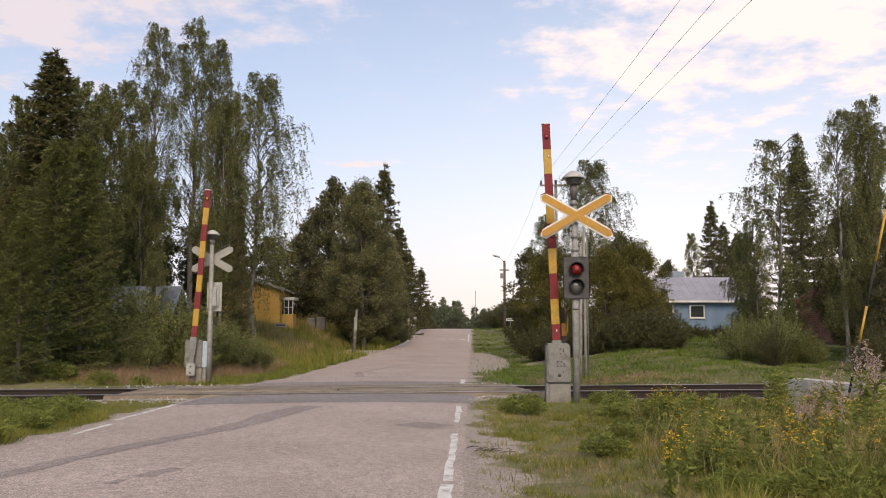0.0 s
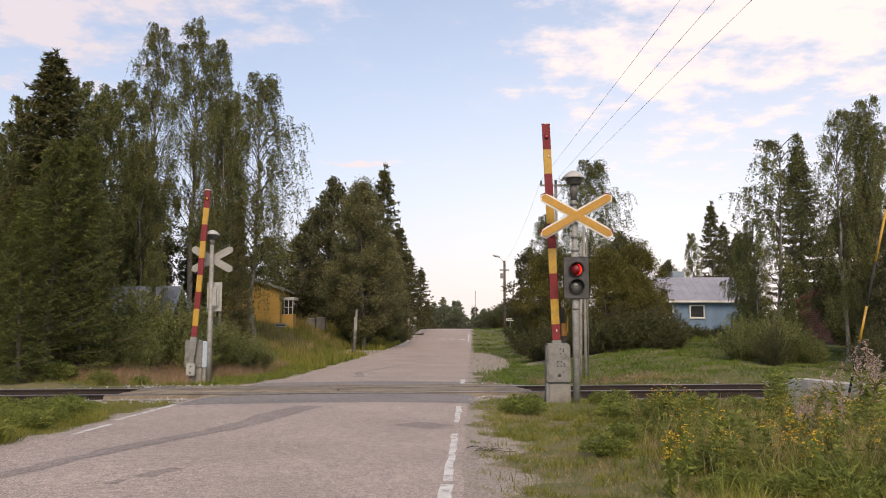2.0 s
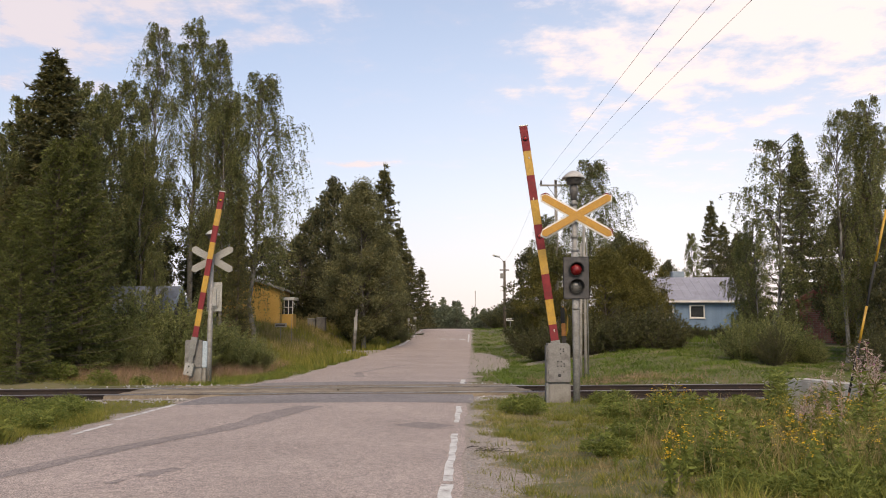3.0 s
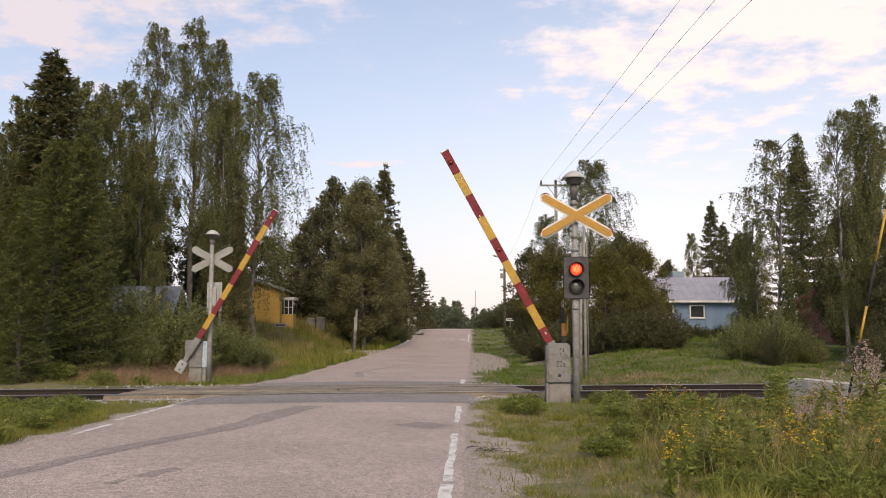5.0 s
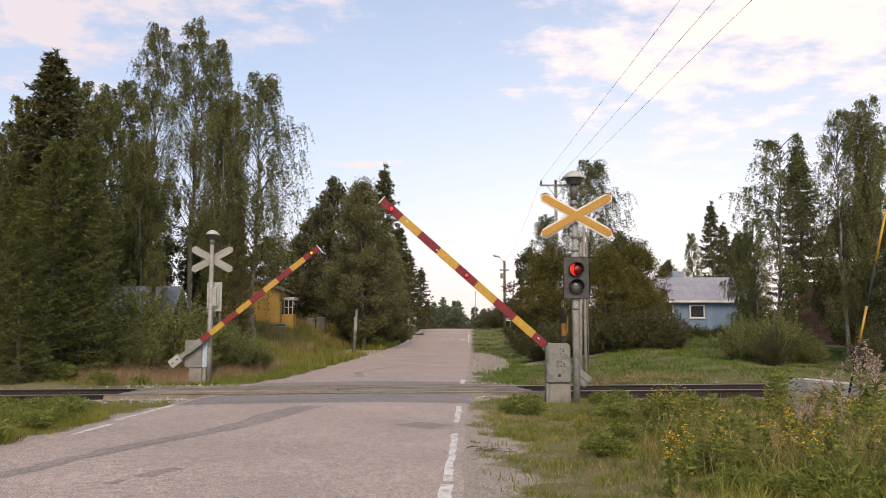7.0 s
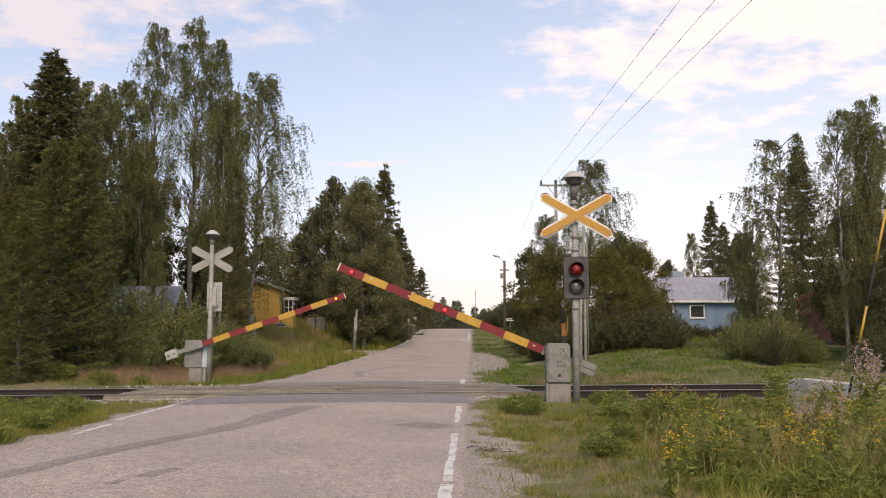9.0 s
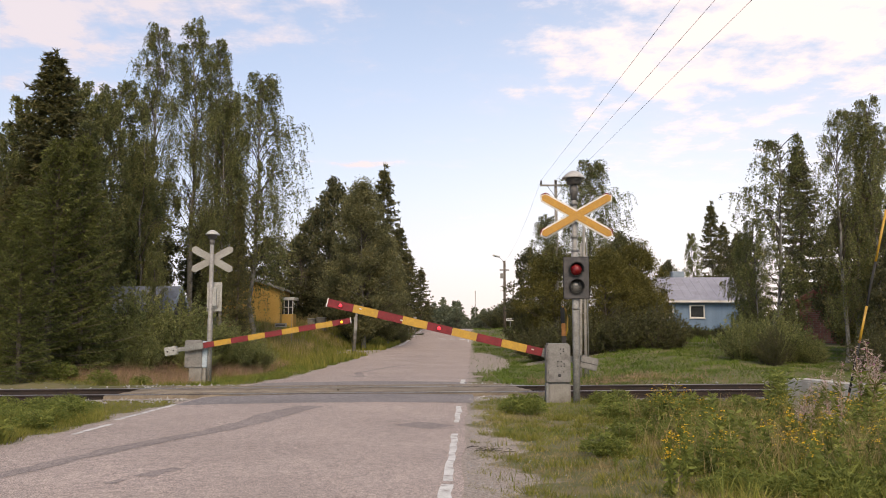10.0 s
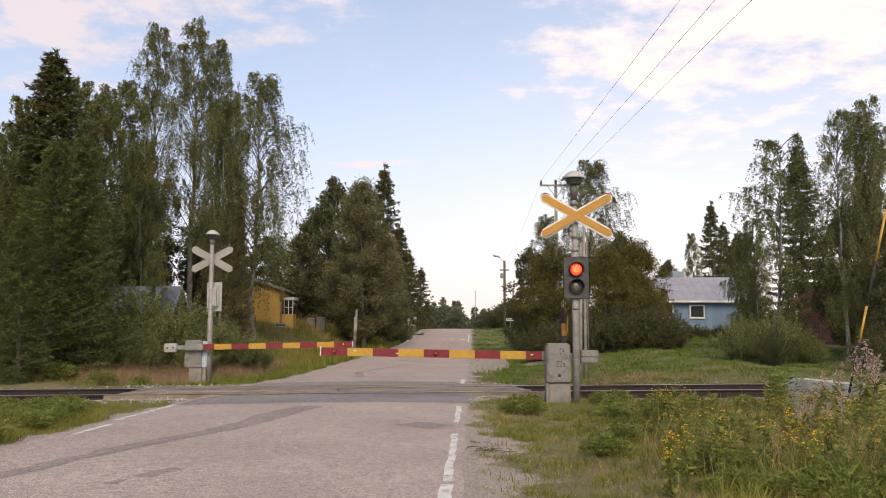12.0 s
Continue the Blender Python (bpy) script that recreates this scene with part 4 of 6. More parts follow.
def willow(seed, h, spread, label, mat, shoots=210, leaves=100, leaf=0.055, name="willow_bush"):
    """Bush of many rods that rise from the root and lean out, leafy to their tips."""
    rng = np.random.default_rng(seed)
    lines, pos, ax = [], [], []
    for i in range(shoots):
        an, out = rng.uniform(0, math.tau), rng.uniform(0, 1) ** 0.6
        d = np.array([math.cos(an), math.sin(an), 0.0])
        t = np.linspace(0, 1, 6)[:, None]
        top = h * (1.05 - 0.55 * out ** 1.6) * rng.uniform(0.6, 1.05)
        line = d * spread * out * (0.25 + 0.75 * t ** 0.8) + np.array([0, 0, 1.0]) * top * (1.2 * t - 0.2 * t ** 3) + rng.normal(0, 0.03, (6, 3)) * t
        lines.append((line, 0.01, 0.003))
        k = int(leaves * rng.uniform(0.6, 1.3))
        e = rng.uniform(0.12, 1.0, k)
        pos.append(on_line(line, e) + rng.normal(0, 0.07, (k, 3)) * (1.25 - e)[:, None])
        a = rng.uniform(0, 6.28, k)
        ax.append(np.stack([np.cos(a), np.sin(a), rng.uniform(0.2, 1.1, k)], -1))
    pos, ax = np.concatenate(pos), np.concatenate(ax)
    ok = pos[:, 2] > 0.02
    v = leaf_tris(rng, pos[ok], np.full(int(ok.sum()), leaf * 0.62), 2.2, 0.0, ax[ok])
    ob = tree_object(name, label, limbs_mesh("trunk", lines[:9], M_BARK, 5), limbs_mesh("branchwork", lines[9:], M_TWIG, 3), quads_mesh("crown", v, mat, 3))
    return tagged(ob, label, "bush")


def broadleaf(seed, h, spread, label, mat, name="deciduous_tree", clumps=90, leaves=230, leaf=0.12, low=0.14, peak=0.45, bark=None):
    """Rounded or conical crown: limbs that end in ragged clumps of leaves."""
    rng = np.random.default_rng(seed)
    tl = trunk_line(rng, h * 0.93, 0.008 * h)
    lines, pos = [], []
    for i in range(clumps):
        q = rng.uniform(low, 1.0)
        w = (q - low) / (1 - low)
        prof = min(1.0, (w / peak) ** 0.5) if w < peak else ((1 - w) / (1 - peak)) ** 0.62
        r = spread * prof * rng.uniform(0.3, 1.06) ** 0.6
        an = rng.uniform(0, math.tau)
        c = at_height(tl, h * q * 0.96) + np.array([math.cos(an) * r, math.sin(an) * r, rng.normal(0, 0.02 * h)])
        p0 = at_height(tl, max(0.03 * h, h * q * 0.96 - r * 0.8))
        t = np.linspace(0, 1, 5)[:, None]
        line = p0 + (c - p0) * t + np.array([0, 0, 0.12]) * r * np.sin(t * math.pi)
        lines.append((line, 0.012 + 0.008 * r, 0.006))
        cs = spread * rng.uniform(0.13, 0.27)
        k = int(leaves * rng.uniform(0.6, 1.3))
        o = rng.normal(size=(k, 3))
        o /= np.linalg.norm(o, axis=1, keepdims=True)
        o *= rng.uniform(0.1, 1, (k, 1)) ** 0.55 * cs * np.array([1.1, 1.1, 0.85]) * rng.uniform(0.7, 1.2, (1, 3))
        pos.append(c + o + rng.normal(0, 0.05, (k, 3)))
    pos = np.concatenate(pos)
    pos = pos[pos[:, 2] > 0.02]
    v = leaf_tris(rng, pos, np.full(len(pos), leaf), 1.4, 0.3)
    return tree_object(name, label, limbs_mesh("trunk", [(tl, 0.013 * h + 0.015, 0.01)], bark or M_BARK, 7), limbs_mesh("branchwork", lines, M_TWIG, 3), quads_mesh("crown", v, mat, 3))


def plant(kind, spots, height):
    """Stands copies of a tree, made at the given height, at (x, y, height, turn, widen)."""
    for i, (x, y, h, turn, wide) in enumerate(spots):
        s = h / height
        m = Matrix.Translation((x, y, gz(x, y) - 0.05)) @ Matrix.Rotation(radians(turn), 4, "Z") @ Matrix.Diagonal((s * wide, s * wide, s, 1))
        if i == 0:
            kind.matrix_world = m
        else:
            c = copy_thing(kind, m)
            c.matrix_basis = m


# ---- clouds: a far veil that drifts slowly ----
def cloud_veil():
    m, t, p = nodes_of("thin evening cloud")
    t.nodes.remove(p)
    tc = t.nodes.new("ShaderNodeTexCoord")
    nv = t.nodes.new("ShaderNodeVectorMath")
    nv.operation = "NORMALIZE"
    link(t, tc.outputs["Object"], nv.inputs[0])
    sep = t.nodes.new("ShaderNodeSeparateXYZ")
    link(t, nv.outputs[0], sep.inputs[0])

    def calc(op, a, b=0.0, c=0.0):
        n = t.nodes.new("ShaderNodeMath")
        n.operation = op
        for s, v in zip(n.inputs, (a, b, c)):
            if isinstance(v, (int, float)):
                s.default_value = v
            else:
                link(t, v, s)
        return n.outputs[0]

    zz = calc("ADD", sep.outputs["Z"], 0.12)
    com = t.nodes.new("ShaderNodeCombineXYZ")
    link(t, calc("DIVIDE", sep.outputs["X"], zz), com.inputs[0])
    link(t, calc("DIVIDE", sep.outputs["Y"], zz), com.inputs[1])
    n1 = t.nodes.new("ShaderNodeTexNoise")
    n1.inputs["Scale"].default_value, n1.inputs["Detail"].default_value, n1.inputs["Roughness"].default_value = 5.5, 10.0, 0.6
    link(t, com.outputs[0], n1.inputs["Vector"])
    n2 = t.nodes.new("ShaderNodeTexNoise")
    n2.inputs["Scale"].default_value, n2.inputs["Detail"].default_value = 0.75, 4.0
    link(t, com.outputs[0], n2.inputs["Vector"])
    ahead = calc("MAXIMUM", sep.outputs["Y"], 0.05)
    az, el = calc("DIVIDE", sep.outputs["X"], ahead), calc("DIVIDE", sep.outputs["Z"], ahead)

    def bank(a, e, wide, high, amount):
        """A cloud mass round a bearing and a height, soft at its rim."""
        p, q = calc("DIVIDE", calc("SUBTRACT", az, a), wide), calc("DIVIDE", calc("SUBTRACT", el, e), high)
        return calc("MULTIPLY", calc("EXPONENT", calc("MULTIPLY", calc("MULTIPLY_ADD", p, p, calc("MULTIPLY", q, q)), -1.0)), amount)

    d = calc("ADD", n1.outputs["Fac"], calc("MULTIPLY", n2.outputs["Fac"], 0.3))
    d = calc("SUBTRACT", d, 0.1)
    for a, e, wide, high, amount in ((0.46, 0.4, 0.26, 0.14, 0.38), (0.23, 0.31, 0.12, 0.07, 0.24), (0.28, 0.2, 0.16, 0.06, 0.19), (0.09, 0.285, 0.03, 0.025, 0.17), (0.14, 0.345, 0.03, 0.03, 0.12),
                                     (-0.45, 0.4, 0.2, 0.13, 0.34), (-0.52, 0.385, 0.05, 0.03, 0.15), (-0.17, 0.37, 0.08, 0.04, 0.14), (-0.2, 0.43, 0.25, 0.05, 0.14),
                                     (-0.1, 0.2, 0.1, 0.007, 0.36), (0.06, 0.13, 0.2, 0.02, 0.08), (0.0, 0.34, 0.02, 0.012, 0.12), (1.3, 0.6, 0.8, 0.5, 0.25), (-1.3, 0.6, 0.7, 0.5, 0.22)):
        d = calc("ADD", d, bank(a, e, wide, high, amount))
    dens = ramp(t, d, [(0.64, (0, 0, 0)), (0.76, (0.45,) * 3), (0.93, (0.96,) * 3)]).outputs[0]
    haze = ramp(t, sep.outputs["Z"], [(0.0, (0.95,) * 3), (0.12, (0.75,) * 3), (0.3, (0.45,) * 3), (0.5, (0.25,) * 3)]).outputs[0]
    fac = calc("MAXIMUM", dens, haze)
    body = ramp(t, d, [(0.74, (0.87, 0.85, 0.94)), (0.98, (1.0, 0.91, 0.91))]).outputs[0]
    col = mixed(t, dens, ramp(t, sep.outputs["Z"], [(0.0, (0.93, 0.85, 0.86)), (0.15, (0.84, 0.865, 0.965)), (0.4, (0.69, 0.785, 0.96))]).outputs[0], body)
    em = t.nodes.new("ShaderNodeEmission")
    em.inputs["Strength"].default_value = 0.68
    across = ramp(t, calc("MULTIPLY_ADD", sep.outputs["X"], 0.5, 0.5), [(0.36, (0.75, 0.785, 0.885)), (0.6, (1.03, 1.0, 1.0))]).outputs[0]
    link(t, mixed(t, 1.0, col, across, "MULTIPLY"), em.inputs["Color"])
    tr = t.nodes.new("ShaderNodeBsdfTransparent")
    mx = t.nodes.new("ShaderNodeMixShader")
    link(t, fac, mx.inputs[0])
    link(t, tr.outputs[0], mx.inputs[1])
    link(t, em.outputs[0], mx.inputs[2])
    link(t, mx.outputs[0], t.nodes["Material Output"].inputs["Surface"])
    v, f = [], []
    na, ne, R = 48, 16, 3200.0
    for i in range(ne + 1):
        e = radians(-4 + 79 * i / ne)
        for j in range(na + 1):
            a = radians(-105 + 210 * j / na)
            v.append((R * math.cos(e) * math.sin(a), R * math.cos(e) * math.cos(a), R * math.sin(e)))
    for i in range(ne):
        for j in range(na):
            k = i * (na + 1) + j
            f.append((k, k + na + 1, k + na + 2, k + 1))
    ob = new("cloud_backdrop", mesh_from("cloud_backdrop", v, f, [m], smooth=True))
    return tagged(ob, "thin pink white clouds in a pale blue evening sky", "sky", kind="structure")


clouds = cloud_veil()

# ---- the woods ----
plant(birch(1, 14, 2.0, "tall silver birch with thin hanging twigs", limbs=62, subs=6, strands=4, leaves=33, leaf=0.05, bare=0.26, hang=1.15, rise=1.4, top=0.7), [(-13.9, 39, 14.7, 0, 0.95), (-11.7, 38, 14.6, 130, 1.05), (-10.2, 37, 13.5, 250, 0.95)], 14)
plant(birch(2, 11, 2.0, "silver birch with long weeping twigs", limbs=60, subs=6, strands=4, leaves=38, leaf=0.05, bare=0.22, hang=1.8, rise=0.95, top=0.5), [(-8.2, 36, 12.2, 20, 1.05), (-9.4, 35, 10.6, 100, 0.9), (6.6, 37, 8.4, 0, 1.35), (5.3, 42, 6.8, 70, 1.0)], 11)
plant(birch(3, 10, 1.9, "leafy birch in a dense stand of trees", limbs=54, subs=6, strands=5, leaves=31, leaf=0.058, bare=0.04, top=0.6), [(-13.15, 33, 10.4, 0, 1.0), (-13.9, 31, 10.0, 90, 0.95), (-12.8, 30.5, 9.3, 180, 0.9), (-11.7, 32, 7.8, 40, 0.85), (-12.9, 34.5, 7.6, 200, 1.0), (-14.1, 27.4, 8.6, 140, 0.9), (-13.95, 26, 7.2, 220, 0.9), (-15.2, 25.5, 6.6, 20, 0.9), (18.2, 60, 6.9, 70, 0.7), (-12.4, 28.4, 7.8, 300, 0.9), (11.3, 30.5, 4.3, 50, 1.1), (13.6, 37.5, 4.6, 20, 1.1), (-9.7, 27.8, 3.6, 120, 0.8), (-11.9, 27.6, 4.6, 30, 0.8)], 10)
plant(birch(4, 8, 1.0, "slender young birch with hanging branch ends", limbs=46, subs=5, strands=5, leaves=28, leaf=0.037, bare=0.12, hang=0.85, rise=1.6, top=0.55), [(12.1, 25, 7.7, 0, 0.9), (12.75, 25.2, 7.75, 120, 0.85), (13.25, 25, 8.1, 250, 0.9), (14.6, 27, 7.6, 300, 1.2)], 8)
plant(birch(14, 7, 1.5, "open crowned birch with bare limb tips", limbs=38, subs=5, strands=5, leaves=36, leaf=0.042, bare=0.1, hang=0.9, rise=0.8, top=0.3), [(11.2, 27, 7.2, 0, 0.95), (10.75, 28.5, 4.6, 170, 0.7)], 7)
plant(spruce(5, 10, 2.1, "dark old spruce with drooping limbs", needle=0.08, dense=1.25, step=0.25), [(-13.0, 27, 10.2, 0, 1.25), (-8.2, 33, 6.3, 60, 0.6), (-13.2, 25, 5.6, 100, 1.1), (18.3, 42, 9.8, 130, 1.1), (-16.2, 25, 7.0, 300, 1.0)], 10)
plant(spruce(12, 10, 2.5, "dark spruce at the wood's edge", needle=0.13, dense=0.7, step=0.42, droop=0.35, up=0.15), [(-4.75, 66, 14.2, 30, 0.8), (-3.3, 80, 7.9, 80, 1.2), (-2.4, 88, 6.6, 10, 1.2), (-1.9, 100, 3.9, 10, 1.2), (21.6, 66, 10.2, 10, 0.75), (22.3, 62, 7.4, 50, 0.85), (24.0, 70, 9.0, 90, 0.8), (-5.9, 70, 9.0, 50, 1.1), (-3.9, 74, 10.0, 200, 1.0)], 10)
plant(spruce(6, 6, 1.75, "young light green spruce", M_NEEDLEYOUNG, step=0.19, needle=0.05, dense=1.7, droop=0.22, up=0.75), [(-10.25, 21.5, 6.35, 0, 0.9), (-9.9, 22.6, 6.6, 140, 0.8), (-10.1, 19.8, 4.1, 90, 1.0), (-11.6, 21.0, 4.2, 200, 1.1), (-11.9, 23.2, 5.3, 30, 1.1)], 6)
plant(broadleaf(7, 10, 2.5, "dense grey green tree with a white trunk", M_LEAFDENSE, clumps=280, leaves=250, leaf=0.066, low=0.12, peak=0.22, bark=M_BIRCHBARK), [(-4.9, 51, 10.6, 0, 1.0), (-5.9, 54, 9.0, 120, 0.9), (-3.8, 57, 7.6, 30, 0.8)], 10)
plant(broadleaf(8, 10, 3.0, "dark round crowned tree", M_LEAFDARK, clumps=150, leaves=80, leaf=0.168, low=0.08), [(-8.1, 62, 11.3, 0, 0.85), (-9.9, 66, 8.9, 80, 0.9), (-9.8, 56, 6.0, 150, 1.1), (-11.4, 54, 5.4, 40, 1.2), (4.9, 48, 5.8, 200, 0.9), (9.6, 44, 5.6, 10, 0.9), (20.7, 58, 6.4, 60, 0.6), (21.0, 57, 4.6, 20, 1.0), (16.4, 60, 5.0, 100, 0.9), (12.9, 23.5, 3.6, 300, 0.8), (-18, 36, 8.0, 0, 1.3), (-14.6, 40, 6.8, 110, 1.0), (-15.9, 42, 7.0, 10, 1.0), (-12.0, 43, 6.0, 70, 0.9), (-13.2, 45, 5.6, 170, 0.9), (16.2, 33, 5.6, 20, 0.8), (-16, 33, 6.5, 200, 1.2)], 10)
plant(broadleaf(18, 5, 3.4, "distant green tree beyond the rise, leaf colour paled for haze", M_LEAFHAZE, clumps=70, leaves=70, leaf=0.2, low=0.05), [(0.2, 170, 5.9, 10, 1.0), (3.0, 165, 4.9, 60, 1.0), (-2.2, 180, 5.2, 200, 1.0), (8.0, 150, 3.6, 100, 1.4), (11.0, 140, 3.9, 150, 1.4), (9.2, 118, 3.0, 20, 1.3)], 5)
plant(broadleaf(9, 5, 2.1, "olive green rowan with a rounded crown", M_LEAFWARM, clumps=150, leaves=260, leaf=0.056, low=0.06, name="rowan_tree"), [(8.5, 36, 4.4, 0, 0.95), (6.6, 33, 4.0, 100, 0.95), (7.7, 34, 3.2, 220, 1.0), (5.2, 38, 4.8, 10, 0.9), (14.2, 27.6, 5.0, 200, 0.8)], 5)
plant(willow(10, 2.2, 1.5, "spreading light green willow bush", M_LEAFBUSH), [(-9.6, 25.5, 2.6, 0, 0.95), (-8.3, 26.5, 2.4, 80, 1.0), (-7.2, 27.5, 1.7, 160, 1.1), (-10.6, 24.5, 1.9, 220, 0.9), (-6.4, 28.3, 1.3, 300, 1.0), (-8.9, 24.2, 1.5, 30, 0.9), (-11.0, 23.0, 1.5, 100, 0.9), (-9.6, 23.0, 1.1, 10, 0.8), (9.4, 26.0, 1.5, 50, 1.0), (10.4, 25.6, 1.6, 150, 1.0), (11.2, 25.2, 0.9, 20, 1.0), (-7.6, 25.6, 1.2, 250, 1.0)], 2.2)
plant(willow(11, 2.2, 1.6, "dense dark green hedge bush", M_LEAFHEDGE, shoots=180, leaves=62, leaf=0.068, name="hedge_bush"), [(4.0, 33.6, 1.7, 0, 1.0), (4.6, 32, 1.75, 70, 1.0), (5.7, 31.5, 1.7, 140, 1.0), (6.8, 31, 1.75, 210, 1.0), (7.9, 30.5, 1.8, 280, 0.95), (8.7, 31.2, 1.5, 10, 0.7), (11.9, 39, 0.8, 50, 1.5), (13.4, 40, 0.7, 150, 1.5), (4.2, 40, 2.2, 20, 1.0), (9.7, 24.5, 1.3, 90, 0.7), (11.6, 22.4, 1.4, 140, 0.8), (-5.6, 55, 1.5, 0, 1.2), (-3.4, 62, 1.3, 90, 1.2), (8.2, 62, 2.6, 90, 1.2), (7.4, 78, 3.0, 20, 1.3), (6.6, 95, 3.0, 70, 1.3)], 2.2)


# ---- houses ----
def gable_house(name, label, at, turn, length, width, wall, rise, over, wall_mat, roof_mat, lap=0.16, thick=0.12, seams=0.0, trim=None, depth=1.5):
    """Walls of lapped boards, a pitched roof along x with overhang, fascia and bargeboards."""
    ob = empty(name, pose(*at, 0, 0, turn), label, "house")
    hx, hy = length / 2, width / 2

    def side(nm, bm):
        return part(nm, bm, wall_mat, ob)

    for y in (-hy, hy):
        s = 1 if y > 0 else -1
        core = side("wall", boxed(-hx, min(y, y - s * thick), -depth, hx, max(y, y - s * thick), wall))
        if s < 0 and lap:
            board = bpy.data.meshes.new("board")
            bm = bmesh.new()
            vs = [bm.verts.new(p) for p in ((-hx, -0.026, 0.0), (hx, -0.026, 0.0), (hx, -0.008, lap - 0.006), (-hx, -0.008, lap - 0.006), (-hx, -0.001, 0.0), (hx, -0.001, 0.0), (hx, -0.001, lap - 0.006), (-hx, -0.001, lap - 0.006))]
            for fi in ((0, 1, 2, 3), (4, 7, 6, 5), (0, 4, 5, 1), (1, 5, 6, 2), (2, 6, 7, 3), (3, 7, 4, 0)):
                bm.faces.new([vs[i] for i in fi])
            bm.to_mesh(board)
            bm.free()
            board.materials.append(wall_mat)
            for i in range(int(wall / lap)):
                mesh_part("board", board, core).location = (0, -hy, i * lap)
    for x in (-hx, hx):
        s = 1 if x > 0 else -1
        bm = bmesh.new()
        ring = [(-hy + thick, -depth), (hy - thick, -depth), (hy - thick, wall), (0, wall + rise * (1 - 0.02)), (-hy + thick, wall)]
        a = [bm.verts.new((x, p, q)) for p, q in ring]
        b = [bm.verts.new((x - s * thick, p, q)) for p, q in ring]
        bm.faces.new(a)
        bm.faces.new(b[::-1])
        for i in range(5):
            bm.faces.new((a[i], b[i], b[(i + 1) % 5], a[(i + 1) % 5]))
        bmesh.ops.recalc_face_normals(bm, faces=bm.faces[:])
        side("gable_wall", bm)
    slope = rise / hy
    for s in (-1, 1):
        bm = bmesh.new()
        y1, z1 = s * (hy + over), wall - slope * over
        vs = []
        for dz in (0.02, 0.14):
            vs += [bm.verts.new(p) for p in ((-hx - over, 0, wall + rise + dz), (hx + over, 0, wall + rise + dz), (hx + over, y1, z1 + dz), (-hx - over, y1, z1 + dz))]
        for fi in ((0, 1, 2, 3), (4, 7, 6, 5), (0, 4, 5, 1), (1, 5, 6, 2), (2, 6, 7, 3), (3, 7, 4, 0)):
            bm.faces.new([vs[i] for i in fi])
        bmesh.ops.recalc_face_normals(bm, faces=bm.faces[:])
        roof = part("roof", bm, roof_mat, ob)
        ln = math.hypot(hy + over, rise + slope * over)
        if seams:
            x = -hx - over + seams
            while x < hx + over - 0.05:
                sb = boxed(-0.015, 0, 0.0, 0.015, ln, 0.014)
                part("roof_seam", moved(sb, Matrix.Translation((x, y1, z1 + 0.14)) @ Matrix.Rotation(-s * math.atan(slope) if s > 0 else math.atan(slope), 4, "X") @ (Matrix.Rotation(math.pi, 4, "Z") if s > 0 else Matrix.Identity(4))), roof_mat, ob)
                x += seams
        part("fascia", boxed(-hx - over, y1 - 0.015 if s < 0 else y1, z1 + 0.01, hx + over, y1 if s < 0 else y1 + 0.015, z1 + 0.13), trim or M_WHITE, ob)
        for x in (-hx - over, hx + over):
            bb = bmesh.new()
            xs = (x - 0.03, x) if x < 0 else (x, x + 0.03)
            ring = [(0, wall + rise + 0.13), (y1, z1 + 0.13), (y1, z1 - 0.05), (0, wall + rise - 0.05)]
            a = [bb.verts.new((xs[0], p, q)) for p, q in ring]
            b = [bb.verts.new((xs[1], p, q)) for p, q in ring]
            bb.faces.new(a)
            bb.faces.new(b[::-1])
            for i in range(4):
                bb.faces.new((a[i], b[i], b[(i + 1) % 4], a[(i + 1) % 4]))
            bmesh.ops.recalc_face_normals(bb, faces=bb.faces[:])
            part("bargeboard", bb, trim or M_WHITE, ob)
    return ob


def house_window(parent, x, y, z, w, h, bars=1, mat=None):
    """A framed pane on a wall that faces -y."""
    f = 0.07
    win = new("window")
    win.parent = parent
    win.location = (x, y, z)
    for a, b, c, d in ((-w / 2 - f, -h / 2 - f, w / 2 + f, -h / 2), (-w / 2 - f, h / 2, w / 2 + f, h / 2 + f), (-w / 2 - f, -h / 2, -w / 2, h / 2), (w / 2, -h / 2, w / 2 + f, h / 2)):
        part("frame", boxed(a, -0.05, b, c, 0.02, d, 0.004), M_WHITE, win)
    for i in range(1, bars):
        q = -w / 2 + w * i / bars
        part("glazing_bar", boxed(q - 0.02, -0.035, -h / 2, q + 0.02, 0.01, h / 2), M_WHITE, win)
    part("pane", boxed(-w / 2, -0.015, -h / 2, w / 2, 0.005, h / 2), M_WINDOW, win)
    part("sill", boxed(-w / 2 - 0.1, -0.09, -h / 2 - f - 0.03, w / 2 + 0.1, 0.0, -h / 2 - f, 0.004), M_WHITE, win)


blue_house = gable_house("blue_house", "low blue boarded house with a grey sheet metal roof", (15.2, 53.0, 1.05), 0, 6.0, 5.0, 1.9, 1.35, 0.4, M_BLUEWALL, M_METALROOF, seams=0.5)
house_window(blue_house, 0.3, -2.53, 1.15, 0.78, 0.66, 1)
house_window(blue_house, -1.6, -2.53, 1.15, 0.78, 0.66, 2)
part("chimney", boxed(-0.4, 0.1, 2.9, 0.35, 0.8, 3.78, 0.02), M_CHIMNEY, blue_house, "sheet clad chimney")
brick_house = gable_house("brick_house", "small red brick house with a red tiled roof", (18.4, 36.3, 0.6), 66, 5.0, 5.0, 1.7, 1.5, 0.3, M_BRICKWALL, M_TILEROOF, lap=0.0, trim=M_TILEROOF)
bm = bmesh.new()
